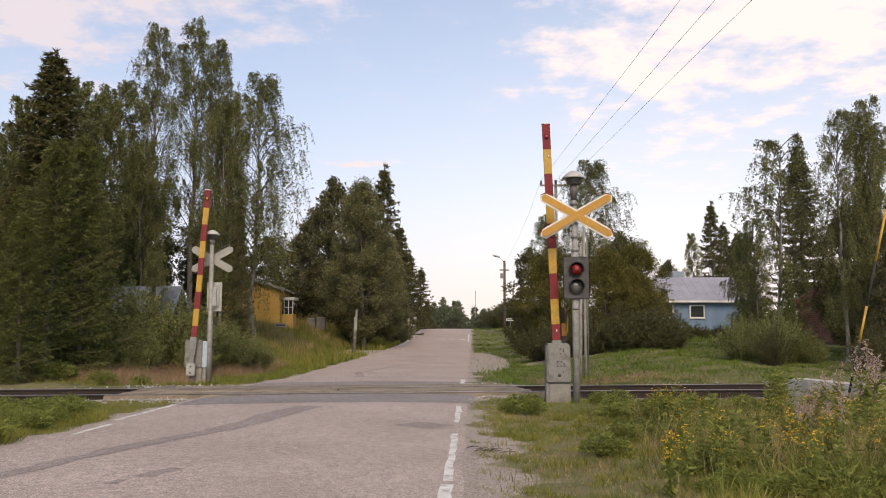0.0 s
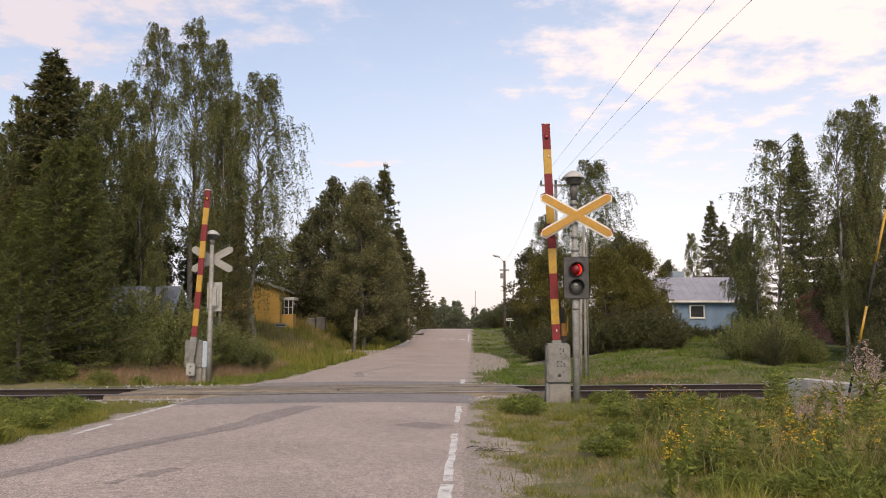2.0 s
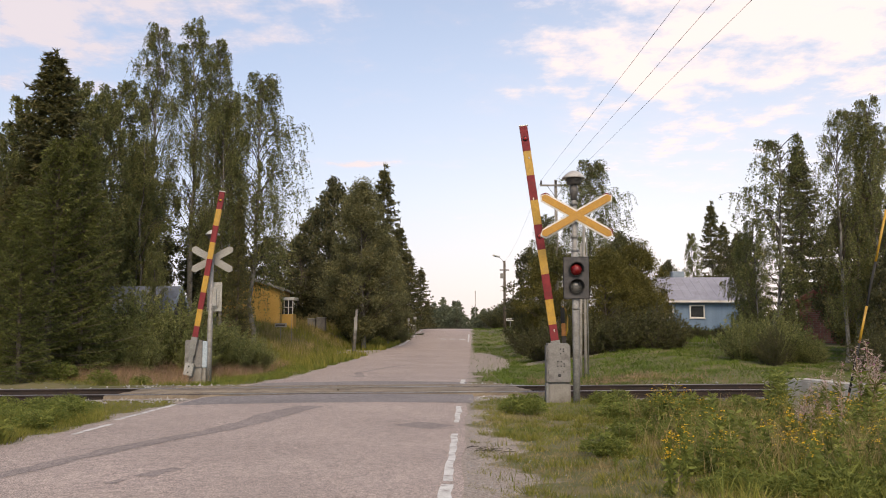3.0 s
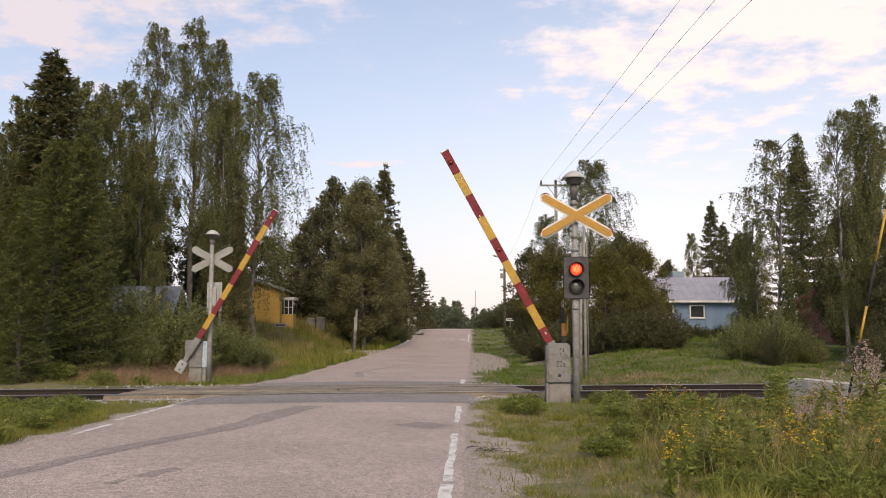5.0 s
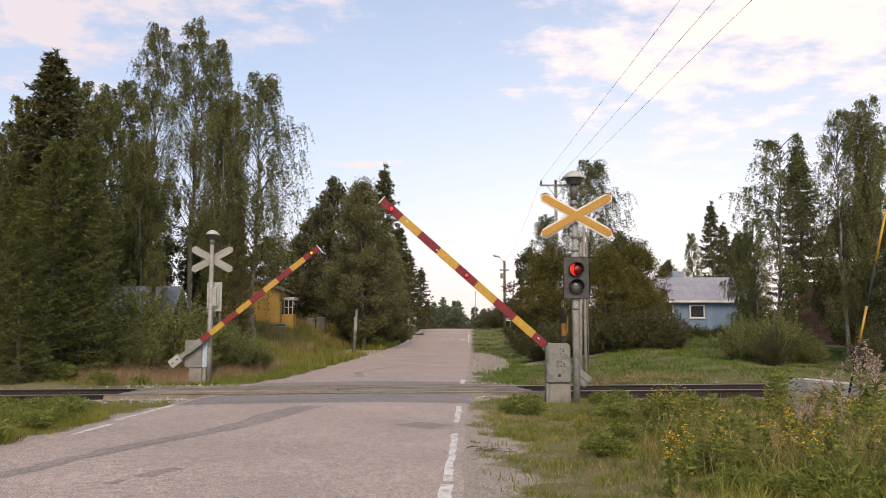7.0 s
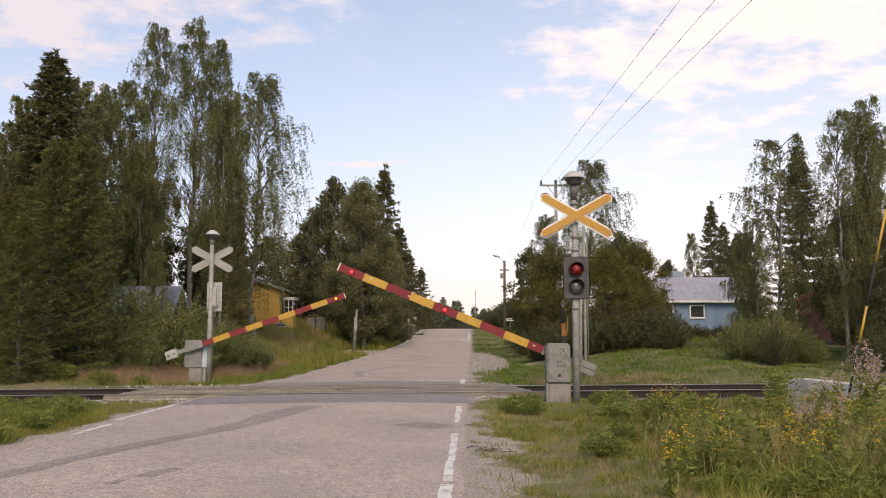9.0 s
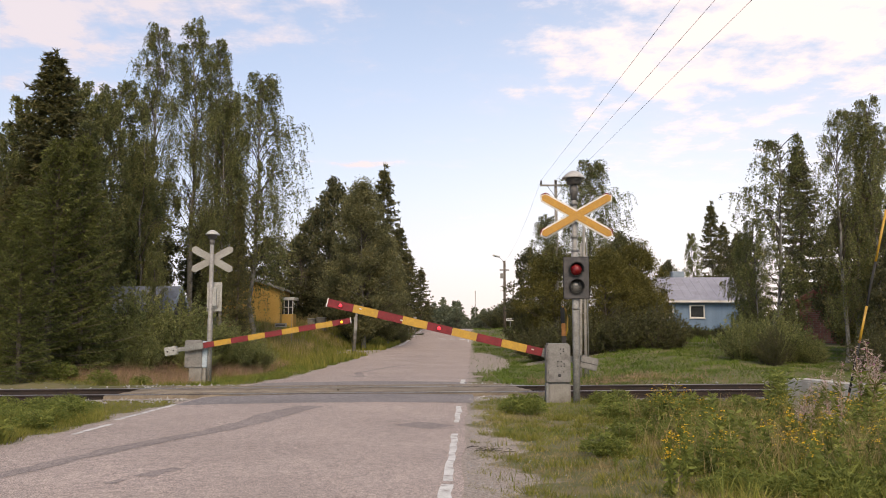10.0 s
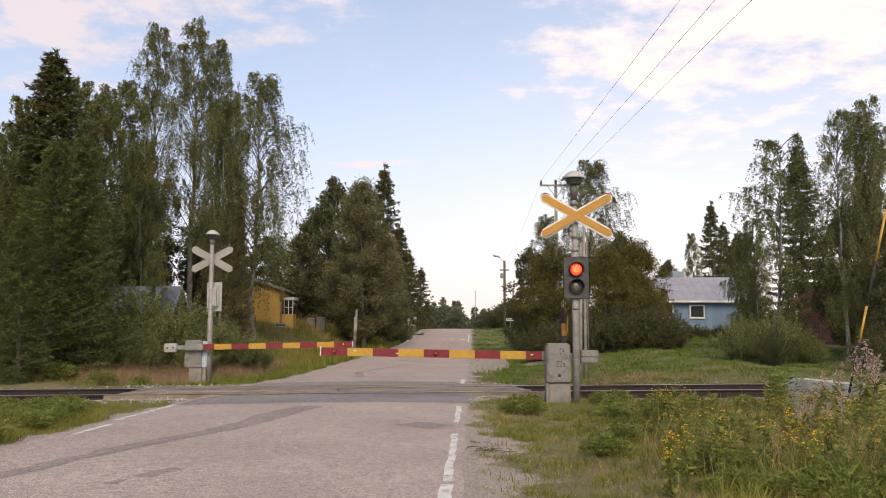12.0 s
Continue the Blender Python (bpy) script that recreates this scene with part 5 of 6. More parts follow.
arc = [(-0.15, 0.0), (-0.07, 0.045), (0.07, 0.045), (0.15, 0.0)]
rows = [[bm.verts.new((x, y, z + lift)) for x, z in arc] for y, lift in ((0.0, 0.03), (0.36, 0.0))]
lip = [bm.verts.new((x, 0.0, z * 0.4)) for x, z in arc]
for i in range(3):
    bm.faces.new((rows[0][i], rows[0][i + 1], rows[1][i + 1], rows[1][i]))
    bm.faces.new((lip[i], lip[i + 1], rows[0][i + 1], rows[0][i]))
tile_data = bpy.data.meshes.new("roof_tile")
bm.to_mesh(tile_data)
bm.free()
tile_data.materials.append(M_TILEROOF)
tiled = next(o for o in brick_house.children if o.name.startswith("roof") and max(v.co.y for v in o.data.vertices) > 1)
pitch = math.atan(1.5 / 2.5)
for i in range(18):
    for j in range(9):
        tile = mesh_part("roof_tile", tile_data, tiled)
        tile.matrix_local = Matrix.Translation((-2.6 + i * 0.305, 2.8, 1.7 - 0.6 * 0.3 + 0.145)) @ Matrix.Rotation(-pitch, 4, "X") @ Matrix.Rotation(math.pi, 4, "Z") @ Matrix.Translation((0, j * 0.35, 0))
part("downpipe", tube(bmesh.new(), ((-2.6, 2.62, -0.6), (-2.6, 2.62, 1.55), (-2.6, 2.8, 1.62)), (0.045, 0.045, 0.045), 8), M_WHITE, brick_house, "white rain downpipe")
yellow_house = gable_house("yellow_house", "ochre yellow boarded house behind the birches", (-11.5, 49.0, 1.75), 95, 5.6, 4.2, 1.65, 0.7, 0.25, M_YELLOWWALL, M_DARKWOOD, lap=0.2, trim=M_CONCRETE)
porch = empty("porch", pose(-9.0, 48.0, 1.75), "glazed porch with a pale flat canopy", "porch")
part("canopy", boxed(-0.45, -0.6, 1.05, 0.5, 0.6, 1.22, 0.02), M_WHITE, porch)
part("porch_wall", boxed(-0.4, -0.5, -0.6, 0.4, 0.5, 0.25, 0.01), M_YELLOWWALL, porch)
for x in (-0.38, -0.13, 0.12, 0.36):
    part("porch_bar", boxed(x - 0.02, -0.5, 0.25, x + 0.02, -0.45, 1.05), M_WHITE, porch)
part("porch_bar", boxed(-0.38, -0.495, 0.63, 0.38, -0.455, 0.66), M_WHITE, porch)
part("pane", boxed(-0.38, -0.44, 0.25, 0.38, -0.42, 1.05), M_WINDOW, porch)
shed = gable_house("shed", "dark low shed with a weathered blue grey roof", (-10.9, 29.6, 0.6), 3, 2.7, 2.2, 1.25, 0.75, 0.15, M_DARKWOOD, M_SHEDROOF, lap=0.2, trim=M_CHIMNEY)


# ---- poles and wires ----
def utility_pole(x, y, top, r, label, arm=0.0, turn=0.0):
    ob = empty("utility_pole", pose(x, y, gz(x, y), 0, 0, turn), label, "pole", "utility poles")
    h = top - gz(x, y)
    part("pole_shaft", tube(bmesh.new(), ((0, 0, -0.3), (0, 0, h * 0.5), (0, 0, h)), (r, r * 0.88, r * 0.75), 10), M_POLE, ob)
    if arm:
        part("crossarm", boxed(-arm, -0.16, h - 0.32, arm * 0.8, -0.08, h - 0.24, 0.008), M_POLE, ob)
        for s in (-arm + 0.06, 0.0, arm * 0.8 - 0.06):
            part("insulator", moved(lathe(bmesh.new(), ((0.03, 0.0), (0.05, 0.05), (0.035, 0.1), (0.045, 0.14), (0.02, 0.2)), "z", 8), Matrix.Translation((s, -0.12, h - 0.24))), M_DARK, ob)
        for s in (-1, 1):
            part("brace", tube(bmesh.new(), ((s * arm * 0.55, -0.12, h - 0.3), (0, -0.1, h - 0.85)), (0.014, 0.014), 6), M_GALV, ob)
    return ob


utility_pole(5.25, 38, 8.1, 0.09, "tall wooden power pole with a crossarm", 0.75)
utility_pole(5.58, 52, 5.9, 0.09, "plain wooden telephone pole")
utility_pole(6.8, 80, 5.0, 0.1, "plain wooden telephone pole")
utility_pole(6.25, 160, 8.2, 0.09, "distant plain wooden pole")
twin = utility_pole(4.12, 24.0, 4.3, 0.05, "pair of weathered wooden stay poles standing together")
part("pole_shaft", tube(bmesh.new(), ((-0.16, 0, -0.3), (-0.06, 0.12, 3.9)), (0.05, 0.045), 10), M_POLE, twin)
part("cable_pipe", tube(bmesh.new(), ((0.075, -0.02, -0.2), (0.075, -0.02, 4.1)), (0.018, 0.018), 8), M_GALV, twin)
lamp_pole = utility_pole(5.6, 75, 7.25, 0.14, "dark leaning pole with a street lamp on a thin arm")
lamp_top = 7.25 - gz(5.6, 75)
part("lamp_arm", tube(bmesh.new(), ((0, 0, lamp_top - 0.35), (-0.2, 0, lamp_top + 0.1), (-0.5, 0, lamp_top + 0.35)), (0.03, 0.03, 0.03), 6), M_GALV, lamp_pole)
part("lamp_head", moved(boxed(-0.4, -0.15, -0.07, 0.3, 0.15, 0.07, 0.05), Matrix.Translation((-0.7, 0, lamp_top + 0.42)) @ Matrix.Rotation(radians(14), 4, "Y")), M_LIGHTBOX, lamp_pole, "grey street lamp head")
part("crossarm", boxed(-0.45, -0.2, lamp_top - 0.9, 0.4, -0.12, lamp_top - 0.8, 0.01), M_BARK, lamp_pole)
part("pole_box", boxed(-0.4, -0.25, lamp_top - 1.6, -0.05, 0.0, lamp_top - 1.15, 0.03), M_GREYBOX, lamp_pole)
next(o for o in lamp_pole.children if o.name.startswith("pole_shaft")).data.materials[0] = M_BARK


def wire(name, a, b, sag, r):
    pts = [Vector(a).lerp(Vector(b), i / 24) - Vector((0, 0, sag * 4 * (i / 24) * (1 - i / 24))) for i in range(25)]
    ob = part(name, tube(bmesh.new(), pts, [r] * 25, 5), M_BLACK)
    return tagged(ob, "thin dark overhead power line", "power line", "overhead lines")


for (x0, z0), (x1, z1) in zip(((4.55, 8.05), (5.25, 8.05), (5.82, 8.05)), ((3.73, 6.4), (4.28, 6.4), (4.86, 6.4))):
    d = (Vector((x1, 12, z1)) - Vector((x0, 37.88, z0)))
    wire("overhead_line", (x0, 37.88, z0), Vector((x1, 12, z1)) + d * 0.3, 0.0, 0.004)
wire("overhead_line", (4.55, 37.88, 8.05), (5.6, 75, 7.2), 0.5, 0.004)
wire("overhead_line", (5.58, 52, 5.4), (5.25, 38, 4.9), 0.25, 0.008)


# ---- far woods and grass ----
def far_woods():
    rng = np.random.default_rng(21)
    pos, size = [], []
    for i in range(420):
        x = rng.uniform(-170, 190)
        y = rng.uniform(205, 260)
        h = 3.4 + 1.6 * math.sin(x * 0.11 + 1) + rng.uniform(-1.0, 1.6) + (2.6 if -3 < x < 5 else 0) + (3.0 if abs(x) > 28 else 0)
        r = rng.uniform(1.2, 2.4)
        k = 190
        q = rng.uniform(0, 1, k)
        a = rng.uniform(0, 6.28, k)
        w = r * (1 - q ** 2) ** 0.5 * rng.uniform(0.5, 1, k)
        pos.append(np.stack([x + w * np.cos(a), y + w * np.sin(a), q * h], -1))
    pos = np.concatenate(pos)
    # haze over the woods is only in this pale leaf colour
    ob = new("far_woods", quads_mesh("far_woods", leaf_tris(rng, pos, np.full(len(pos), 0.7), 1.2), M_LEAFHAZE, 3))
    return tagged(ob, "distant mixed woods beyond the rise, leaf colour paled for haze", "woods", kind="stuff")


far_woods()


def value_noise(x, y, s):
    return 0.5 + 0.25 * (np.sin(x * s + 1.7 * np.sin(y * s * 0.7)) + np.sin(y * s * 1.3 + 2.1 * np.sin(x * s * 0.6 + 2)))


def blades(name, label, seed, n, x_range, y_range, keep, height, width, mat, lean=0.35, clump=0.0, bend=False, through_gravel=False):
    """Bent blades on the ground where keep(x, y) is above a random number; height(x, y) in metres."""
    rng = np.random.default_rng(seed)
    if clump:
        k = n // 14
        cx, cy = rng.uniform(*x_range, k), rng.uniform(*y_range, k)
        x = np.repeat(cx, 14) + rng.normal(0, clump, k * 14)
        y = np.repeat(cy, 14) + rng.normal(0, clump, k * 14)
    else:
        x, y = rng.uniform(*x_range, n), rng.uniform(*y_range, n)
    road_part = (x < road_right(y) + 0.06) & (x > road_right(y) - ROAD_W - 0.06)
    ok = (keep(x, y) > rng.uniform(0, 1, len(x))) & ~road_part & (rng.uniform(0, 1, len(x)) > gravel_mask(x, y) * (0.0 if through_gravel else 0.97))
    x, y = x[ok], y[ok]
    n = len(x)
    h = height(x, y) * rng.uniform(0.45, 1.25, n)
    a = rng.uniform(0, 6.28, n)
    l = h * lean * rng.uniform(0.1, 1.6, n)
    w = width * rng.uniform(0.6, 1.4, n)
    b = rng.uniform(0, 6.28, n)
    z = ground_z(x, y) - 0.02
    base = np.stack([x, y, z], -1)
    side = np.stack([np.cos(b), np.sin(b), np.zeros(n)], -1) * w[:, None]
    out = np.stack([np.cos(a), np.sin(a), np.zeros(n)], -1) * l[:, None]
    up = np.array([0, 0, 1.0])
    tip = base + out + up * h[:, None]
    if bend:
        mid = base + out * 0.35 + up * (h * 0.62)[:, None]
        v = np.concatenate([np.stack([base - side * 0.5, base + side * 0.5, mid + side * 0.4, mid - side * 0.4], 1), np.stack([mid - side * 0.4, mid + side * 0.4, tip + side * 0.06, tip - side * 0.06], 1)])
    else:
        v = np.stack([base - side * 0.5, base + side * 0.5, tip], 1)
    ob = new(name, quads_mesh(name, v, mat, 4 if bend else 3))
    return tagged(ob, label, "grass", kind="stuff")


def tufty(x, y):
    """Small uneven patches a hand or two across."""
    return smooth01(0.25, 0.75, 0.5 * value_noise(x + 0.7, y, 5.3) + 0.5 * value_noise(y * 1.1, x * 0.9 + 2, 11.0))


def one(x, y):
    return np.ones_like(x)


def weedy(x, y):
    return smooth01(0.2, 0.33, x / y + 0.03 * np.sin(y * 2.3) - 0.05 * smooth01(9.5, 7.0, y))


def in_reach(x, y):
    return (np.abs(x) < 0.6 * y + 0.6) * 1.0


def away(y):
    """Lower towards the ballast."""
    return 0.25 + 0.75 * smooth01(14.6, 11.5, y)


# the near verge on the barrier's side
blades("verge_grass", "short trodden green grass on the verge", 31, 210000, (0.4, 9.5), (5.9, 16.0), lambda x, y: in_reach(x, y) * (0.15 + 0.85 * value_noise(x, y, 1.4)) * tufty(x, y), lambda x, y: 0.03 + (0.085 * tufty(x, y) ** 2 + 0.09 * weedy(x, y)) * away(y), 0.012, M_GRASS, 0.8, 0.035)
blades("dry_verge_grass", "short straw coloured grass on the verge", 32, 150000, (0.4, 9.5), (5.9, 16.0), lambda x, y: in_reach(x, y) * (1.15 - value_noise(x, y, 1.4)) * (1.1 - 0.7 * tufty(x, y)), lambda x, y: 0.03 + (0.04 * value_noise(x, y, 2.1) + 0.06 * weedy(x, y)) * away(y), 0.01, M_GRASSDRY, 0.9, 0.05)
blades("dry_thatch", "flattened pale straw lying between the green tufts", 49, 90000, (0.5, 6.0), (5.9, 13.5), lambda x, y: in_reach(x, y) * (1.1 - 0.6 * tufty(x, y)), lambda x, y: 0.018 + 0.014 * value_noise(x, y, 3.0), 0.009, M_GRASSDRY, 3.2)
blades("clover_patch", "low leafy green growth in the verge", 47, 60000, (0.7, 6.0), (5.9, 15.0), lambda x, y: in_reach(x, y) * smooth01(0.62, 0.8, value_noise(x + 3, y, 2.3)), lambda x, y: 0.03 + 0.05 * away(y) * value_noise(x, y, 3.0), 0.02, M_WEED, 1.2, 0.06)
blades("gravel_tufts", "sparse green tufts in the gravel shoulder", 48, 9000, (0.2, 1.4), (5.9, 11.5), lambda x, y: smooth01(0.7, 0.85, value_noise(x * 1.3 + 1, y, 5.1)), lambda x, y: 0.025 + 0.04 * value_noise(x, y, 3.0), 0.008, M_GRASS, 0.9, 0.04, through_gravel=True)
blades("tall_verge_grass", "tall unmown green grass and weeds", 33, 20000, (1.0, 9.5), (6.4, 14.8), lambda x, y: in_reach(x, y) * weedy(x, y), lambda x, y: 0.05 + (0.05 + 0.2 * value_noise(x, y, 1.1) * weedy(x, y - 1)) * away(y), 0.008, M_WEED, 0.7, 0.06, True)
blades("dry_tall_grass", "tall pale dry grass stalks", 34, 15000, (1.2, 9.5), (7.0, 14.0), lambda x, y: in_reach(x, y) * weedy(x, y) * value_noise(x, y, 0.8), lambda x, y: 0.06 + (0.26 + 0.22 * value_noise(x, y, 1.1)) * away(y), 0.005, M_GRASSDRY, 0.5, 0.0, True)
blades("barrier_foot_grass", "green tufts round the barrier foot", 35, 14000, (1.0, 3.4), (13.0, 15.6), lambda x, y: 0.2 + 0.6 * value_noise(x, y, 2.5), lambda x, y: 0.05 + 0.08 * value_noise(x, y, 3.0), 0.009, M_WEED, 0.5, 0.06)
# the near verge across the road
blades("verge_grass", "lush green grass beside the track", 36, 150000, (-11, -4.6), (7.0, 15.0), lambda x, y: in_reach(x, y) * (0.4 + 0.6 * value_noise(x, y, 1.2)), lambda x, y: 0.05 + 0.22 * value_noise(x, y, 1.7) * smooth01(14.3, 11.8, y), 0.01, M_GRASS, 0.6)
blades("tall_verge_grass", "green weeds beside the track", 37, 26000, (-11, -5.3), (8.0, 13.4), lambda x, y: in_reach(x, y) * value_noise(x, y, 0.9), lambda x, y: 0.1 + 0.24 * value_noise(x, y, 1.7) * smooth01(14.0, 11.8, y), 0.008, M_WEED, 0.7, 0.09, True)
# past the track, on the bank
blades("bank_grass", "green roadside grass below the bank", 38, 42000, (-15, -4.2), (19.2, 30), lambda x, y: 0.35 + 0.65 * value_noise(x, y, 0.9), lambda x, y: 0.08 + 0.14 * value_noise(x, y, 1.3), 0.016, M_GRASS, 0.9, 0.08)
blades("pink_bank_grass", "tall pinkish flowering grass on the bank", 39, 70000, (-15, -5.6), (20.6, 34), lambda x, y: smooth01(0.3, 0.62, value_noise(x, y, 0.55)) * smooth01(0.9, 2.4, road_right(y) - ROAD_W - x), lambda x, y: 0.2 + 0.2 * tufty(x * 0.6, y * 0.6), 0.008, M_GRASSPINK, 0.6)
blades("upper_bank_grass", "unmown grass on the upper bank", 40, 60000, (-14, -2.0), (29, 66), lambda x, y: 0.4 + 0.6 * value_noise(x, y, 0.6), lambda x, y: 0.22 + 0.22 * value_noise(x, y, 0.8), 0.035, M_GRASS, 0.4, 0.12)
blades("straw_bank_grass", "yellowing grass on the upper bank", 41, 28000, (-12, -2.4), (29, 66), lambda x, y: smooth01(0.2, 0.5, value_noise(x, y, 0.4)) * smooth01(1.8, 3.6, road_right(y) - ROAD_W - x), lambda x, y: 0.4 + 0.25 * value_noise(x, y, 1.0), 0.02, M_GRASSDRY, 0.3, 0.1)
blades("roadside_grass", "green roadside grass along the bank", 46, 100000, (-7.0, -1.0), (19.3, 75), lambda x, y: 1 - smooth01(1.2, 2.6, road_right(y) - ROAD_W - x), lambda x, y: 0.07 + 0.13 * value_noise(x, y, 1.3), 0.014, M_GRASSLAWN, 1.1, 0.08)
# past the track, lawn side
blades("lawn_grass", "lush green lawn behind the track", 42, 110000, (1.6, 15), (19.6, 35), one, lambda x, y: 0.04 + 0.06 * tufty(x * 0.5, y * 0.5), 0.018, M_GRASSLAWN, 1.3, 0.08)
blades("pink_lawn_grass", "pinkish dry grass at the lawn's edge", 43, 8000, (2.2, 7.6), (19.8, 23.2), lambda x, y: np.exp(-((x - 4.6) / 1.6) ** 2 - ((y - 21.0) / 1.0) ** 2) + np.exp(-((x - 2.7) / 0.5) ** 2 - ((y - 22.2) / 1.3) ** 2), lambda x, y: 0.1 + 0.14 * tufty(x, y), 0.009, M_GRASSPINK, 0.9, 0.1)
blades("roadside_grass", "green roadside grass on the rise", 44, 45000, (1.0, 9), (20, 100), lambda x, y: 0.5 + 0.5 * value_noise(x, y, 0.6), lambda x, y: 0.08 + 0.12 * value_noise(x, y, 0.7), 0.03, M_GRASSLAWN, 1.0, 0.12)
blades("yard_grass", "green lawn round the houses", 45, 26000, (6, 24), (34, 60), one, lambda x, y: 0.22 + 0.1 * value_noise(x, y, 0.7), 0.05, M_GRASSLAWN, 0.4, 0.12)


def shoulder_stones():
    """Loose stones on the bare shoulder beside the road and along the asphalt's edge."""
    rng = np.random.default_rng(61)
    k = 5200
    y = rng.uniform(5.9, 15.5, k)
    x = road_right(y) + 0.03 + np.abs(rng.normal(0, 0.4, k))
    left = rng.uniform(0, 1, k) < 0.18
    x = np.where(left, road_right(y) - ROAD_W - 0.03 - np.abs(rng.normal(0, 0.25, k)), x)
    size = 0.003 + 0.009 * rng.uniform(0, 1, k) ** 3
    ob = new("shoulder_stones", stones("shoulder_stones", np.stack([x, y, ground_z(x, y) + 0.002], -1), size, M_STONE))
    return tagged(ob, "small loose grey stones on the gravel shoulder", "gravel", kind="stuff")


shoulder_stones()
litter = empty("twig_litter", pose(0.5, 9.0, gz(0.5, 9.0)), "small heap of dry brown twigs on the gravel", "twigs")
for k in range(26):
    a, r = random.uniform(0, math.tau), random.uniform(0.05, 0.2)
    c = Vector((random.gauss(0, 0.09), random.gauss(0, 0.14), 0.012))
    d = Vector((math.cos(a) * r, math.sin(a) * r, random.uniform(-0.008, 0.03)))
    part("twig", tube(bmesh.new(), (c - d * 0.5, c + Vector((0, 0, 0.008)), c + d * 0.5), (0.004, 0.004, 0.002), 5), M_TWIG, litter)


# ---- weeds and flowers ----
def stalk_mesh(name, lines, mat):
    return limbs_mesh(name, lines, mat, 3)


def flat_flowers(rng, centres, r):
    """Small five-sided flower heads, faces up."""
    k = len(centres)
    a = np.arange(5) * math.tau / 5
    rr = r * rng.uniform(0.7, 1.3, (k, 1))
    ring = np.stack([np.cos(a)[None] * rr, np.sin(a)[None] * rr, rng.normal(0, r * 0.35, (k, 5))], -1)
    return ring + centres[:, None]


def flowering_weed(seed, h, label, flower_mat, heads, r, leaf=0.05):
    rng = np.random.default_rng(seed)
    lines, leaves, flowers = [], [], []
    for s in range(rng.integers(3, 6)):
        hh = h * rng.uniform(0.65, 1.05)
        d = rng.normal(0, 0.13, 2) * h
        t = np.linspace(0, 1, 6)[:, None]
        line = np.concatenate([rng.normal(0, 0.02, 2) + d * t ** 1.4, hh * t], 1)
        lines.append((line, 0.005, 0.003))
        k = int(26 * hh / h)
        e = rng.uniform(0.1, 0.92, k)
        leaves.append(np.stack([np.interp(e, t[:, 0], line[:, c]) for c in range(3)], -1))
        for j in range(rng.integers(2, 5)):
            tip = line[-1] + np.concatenate([rng.normal(0, 0.05, 2), [rng.uniform(-0.03, 0.06)]])
            lines.append((np.stack([line[-2], (line[-2] + tip) / 2 + 0.005, tip]), 0.003, 0.002))
            flowers.append(tip + rng.normal(0, 1, (heads, 3)) * np.array([0.02, 0.02, 0.006]))
    ob = new("flowering_weed")
    tagged(ob, label, "plant", "roadside weeds")
    mesh_part("stem", stalk_mesh("stem", lines, M_WEED), ob)
    p = np.concatenate(leaves)
    mesh_part("foliage", quads_mesh("foliage", leaf_quads(rng, p, np.full(len(p), leaf * 0.55), 2.6, -0.2), M_WEED), ob)
    tagged(mesh_part("bloom", quads_mesh("bloom", flat_flowers(rng, np.concatenate(flowers), r), flower_mat, 5), ob, "small bright blooms"), kind="stuff")
    return ob


def fireweed(seed, h, label, fluff):
    rng = np.random.default_rng(seed)
    lines, leaves, ax, tufts, blooms = [], [], [], [], []
    for s in range(4 if fluff else 3):
        hh = h * rng.uniform(0.75, 1.05)
        d = rng.normal(0, 0.1, 2) * h
        t = np.linspace(0, 1, 6)[:, None]
        line = np.concatenate([rng.normal(0, 0.04, 2) + d * t ** 1.5, hh * t], 1)
        lines.append((line, 0.006, 0.003))
        k = 34
        e = np.linspace(0.15, 0.7 if fluff else 1.0, k)
        leaves.append(np.stack([np.interp(e, t[:, 0], line[:, c]) for c in range(3)], -1))
        an = np.arange(k) * 2.4
        ax.append(np.stack([np.cos(an), np.sin(an), np.full(k, 0.45)], -1))
        if fluff:
            m = 80
            e = rng.uniform(0.55, 1.0, m)
            c = np.stack([np.interp(e, t[:, 0], line[:, q]) for q in range(3)], -1)
            tufts.append(c + rng.normal(0, 0.022, (m, 3)) * (1.3 - e)[:, None] * 2.2)
            blooms.append(c[:8] + rng.normal(0, 0.03, (8, 3)))
    ob = new("fireweed")
    tagged(ob, label, "plant", "roadside weeds")
    mesh_part("stem", stalk_mesh("stem", lines, M_GRASSPINK if fluff else M_WEED), ob)
    p, a = np.concatenate(leaves), np.concatenate(ax)
    mesh_part("foliage", quads_mesh("foliage", leaf_quads(rng, p, np.full(len(p), 0.03), 3.6, 0.0, a), M_WEED), ob)
    if fluff:
        p = np.concatenate(tufts)
        tagged(mesh_part("seed_fluff", quads_mesh("seed_fluff", leaf_quads(rng, p, np.full(len(p), 0.007), 7.0, -0.3), M_FLUFF), ob, "pale pink fluffy seed heads"), kind="stuff")
        tagged(mesh_part("bloom", quads_mesh("bloom", flat_flowers(rng, np.concatenate(blooms), 0.012), M_FIREWEED, 5), ob), kind="stuff")
    return ob


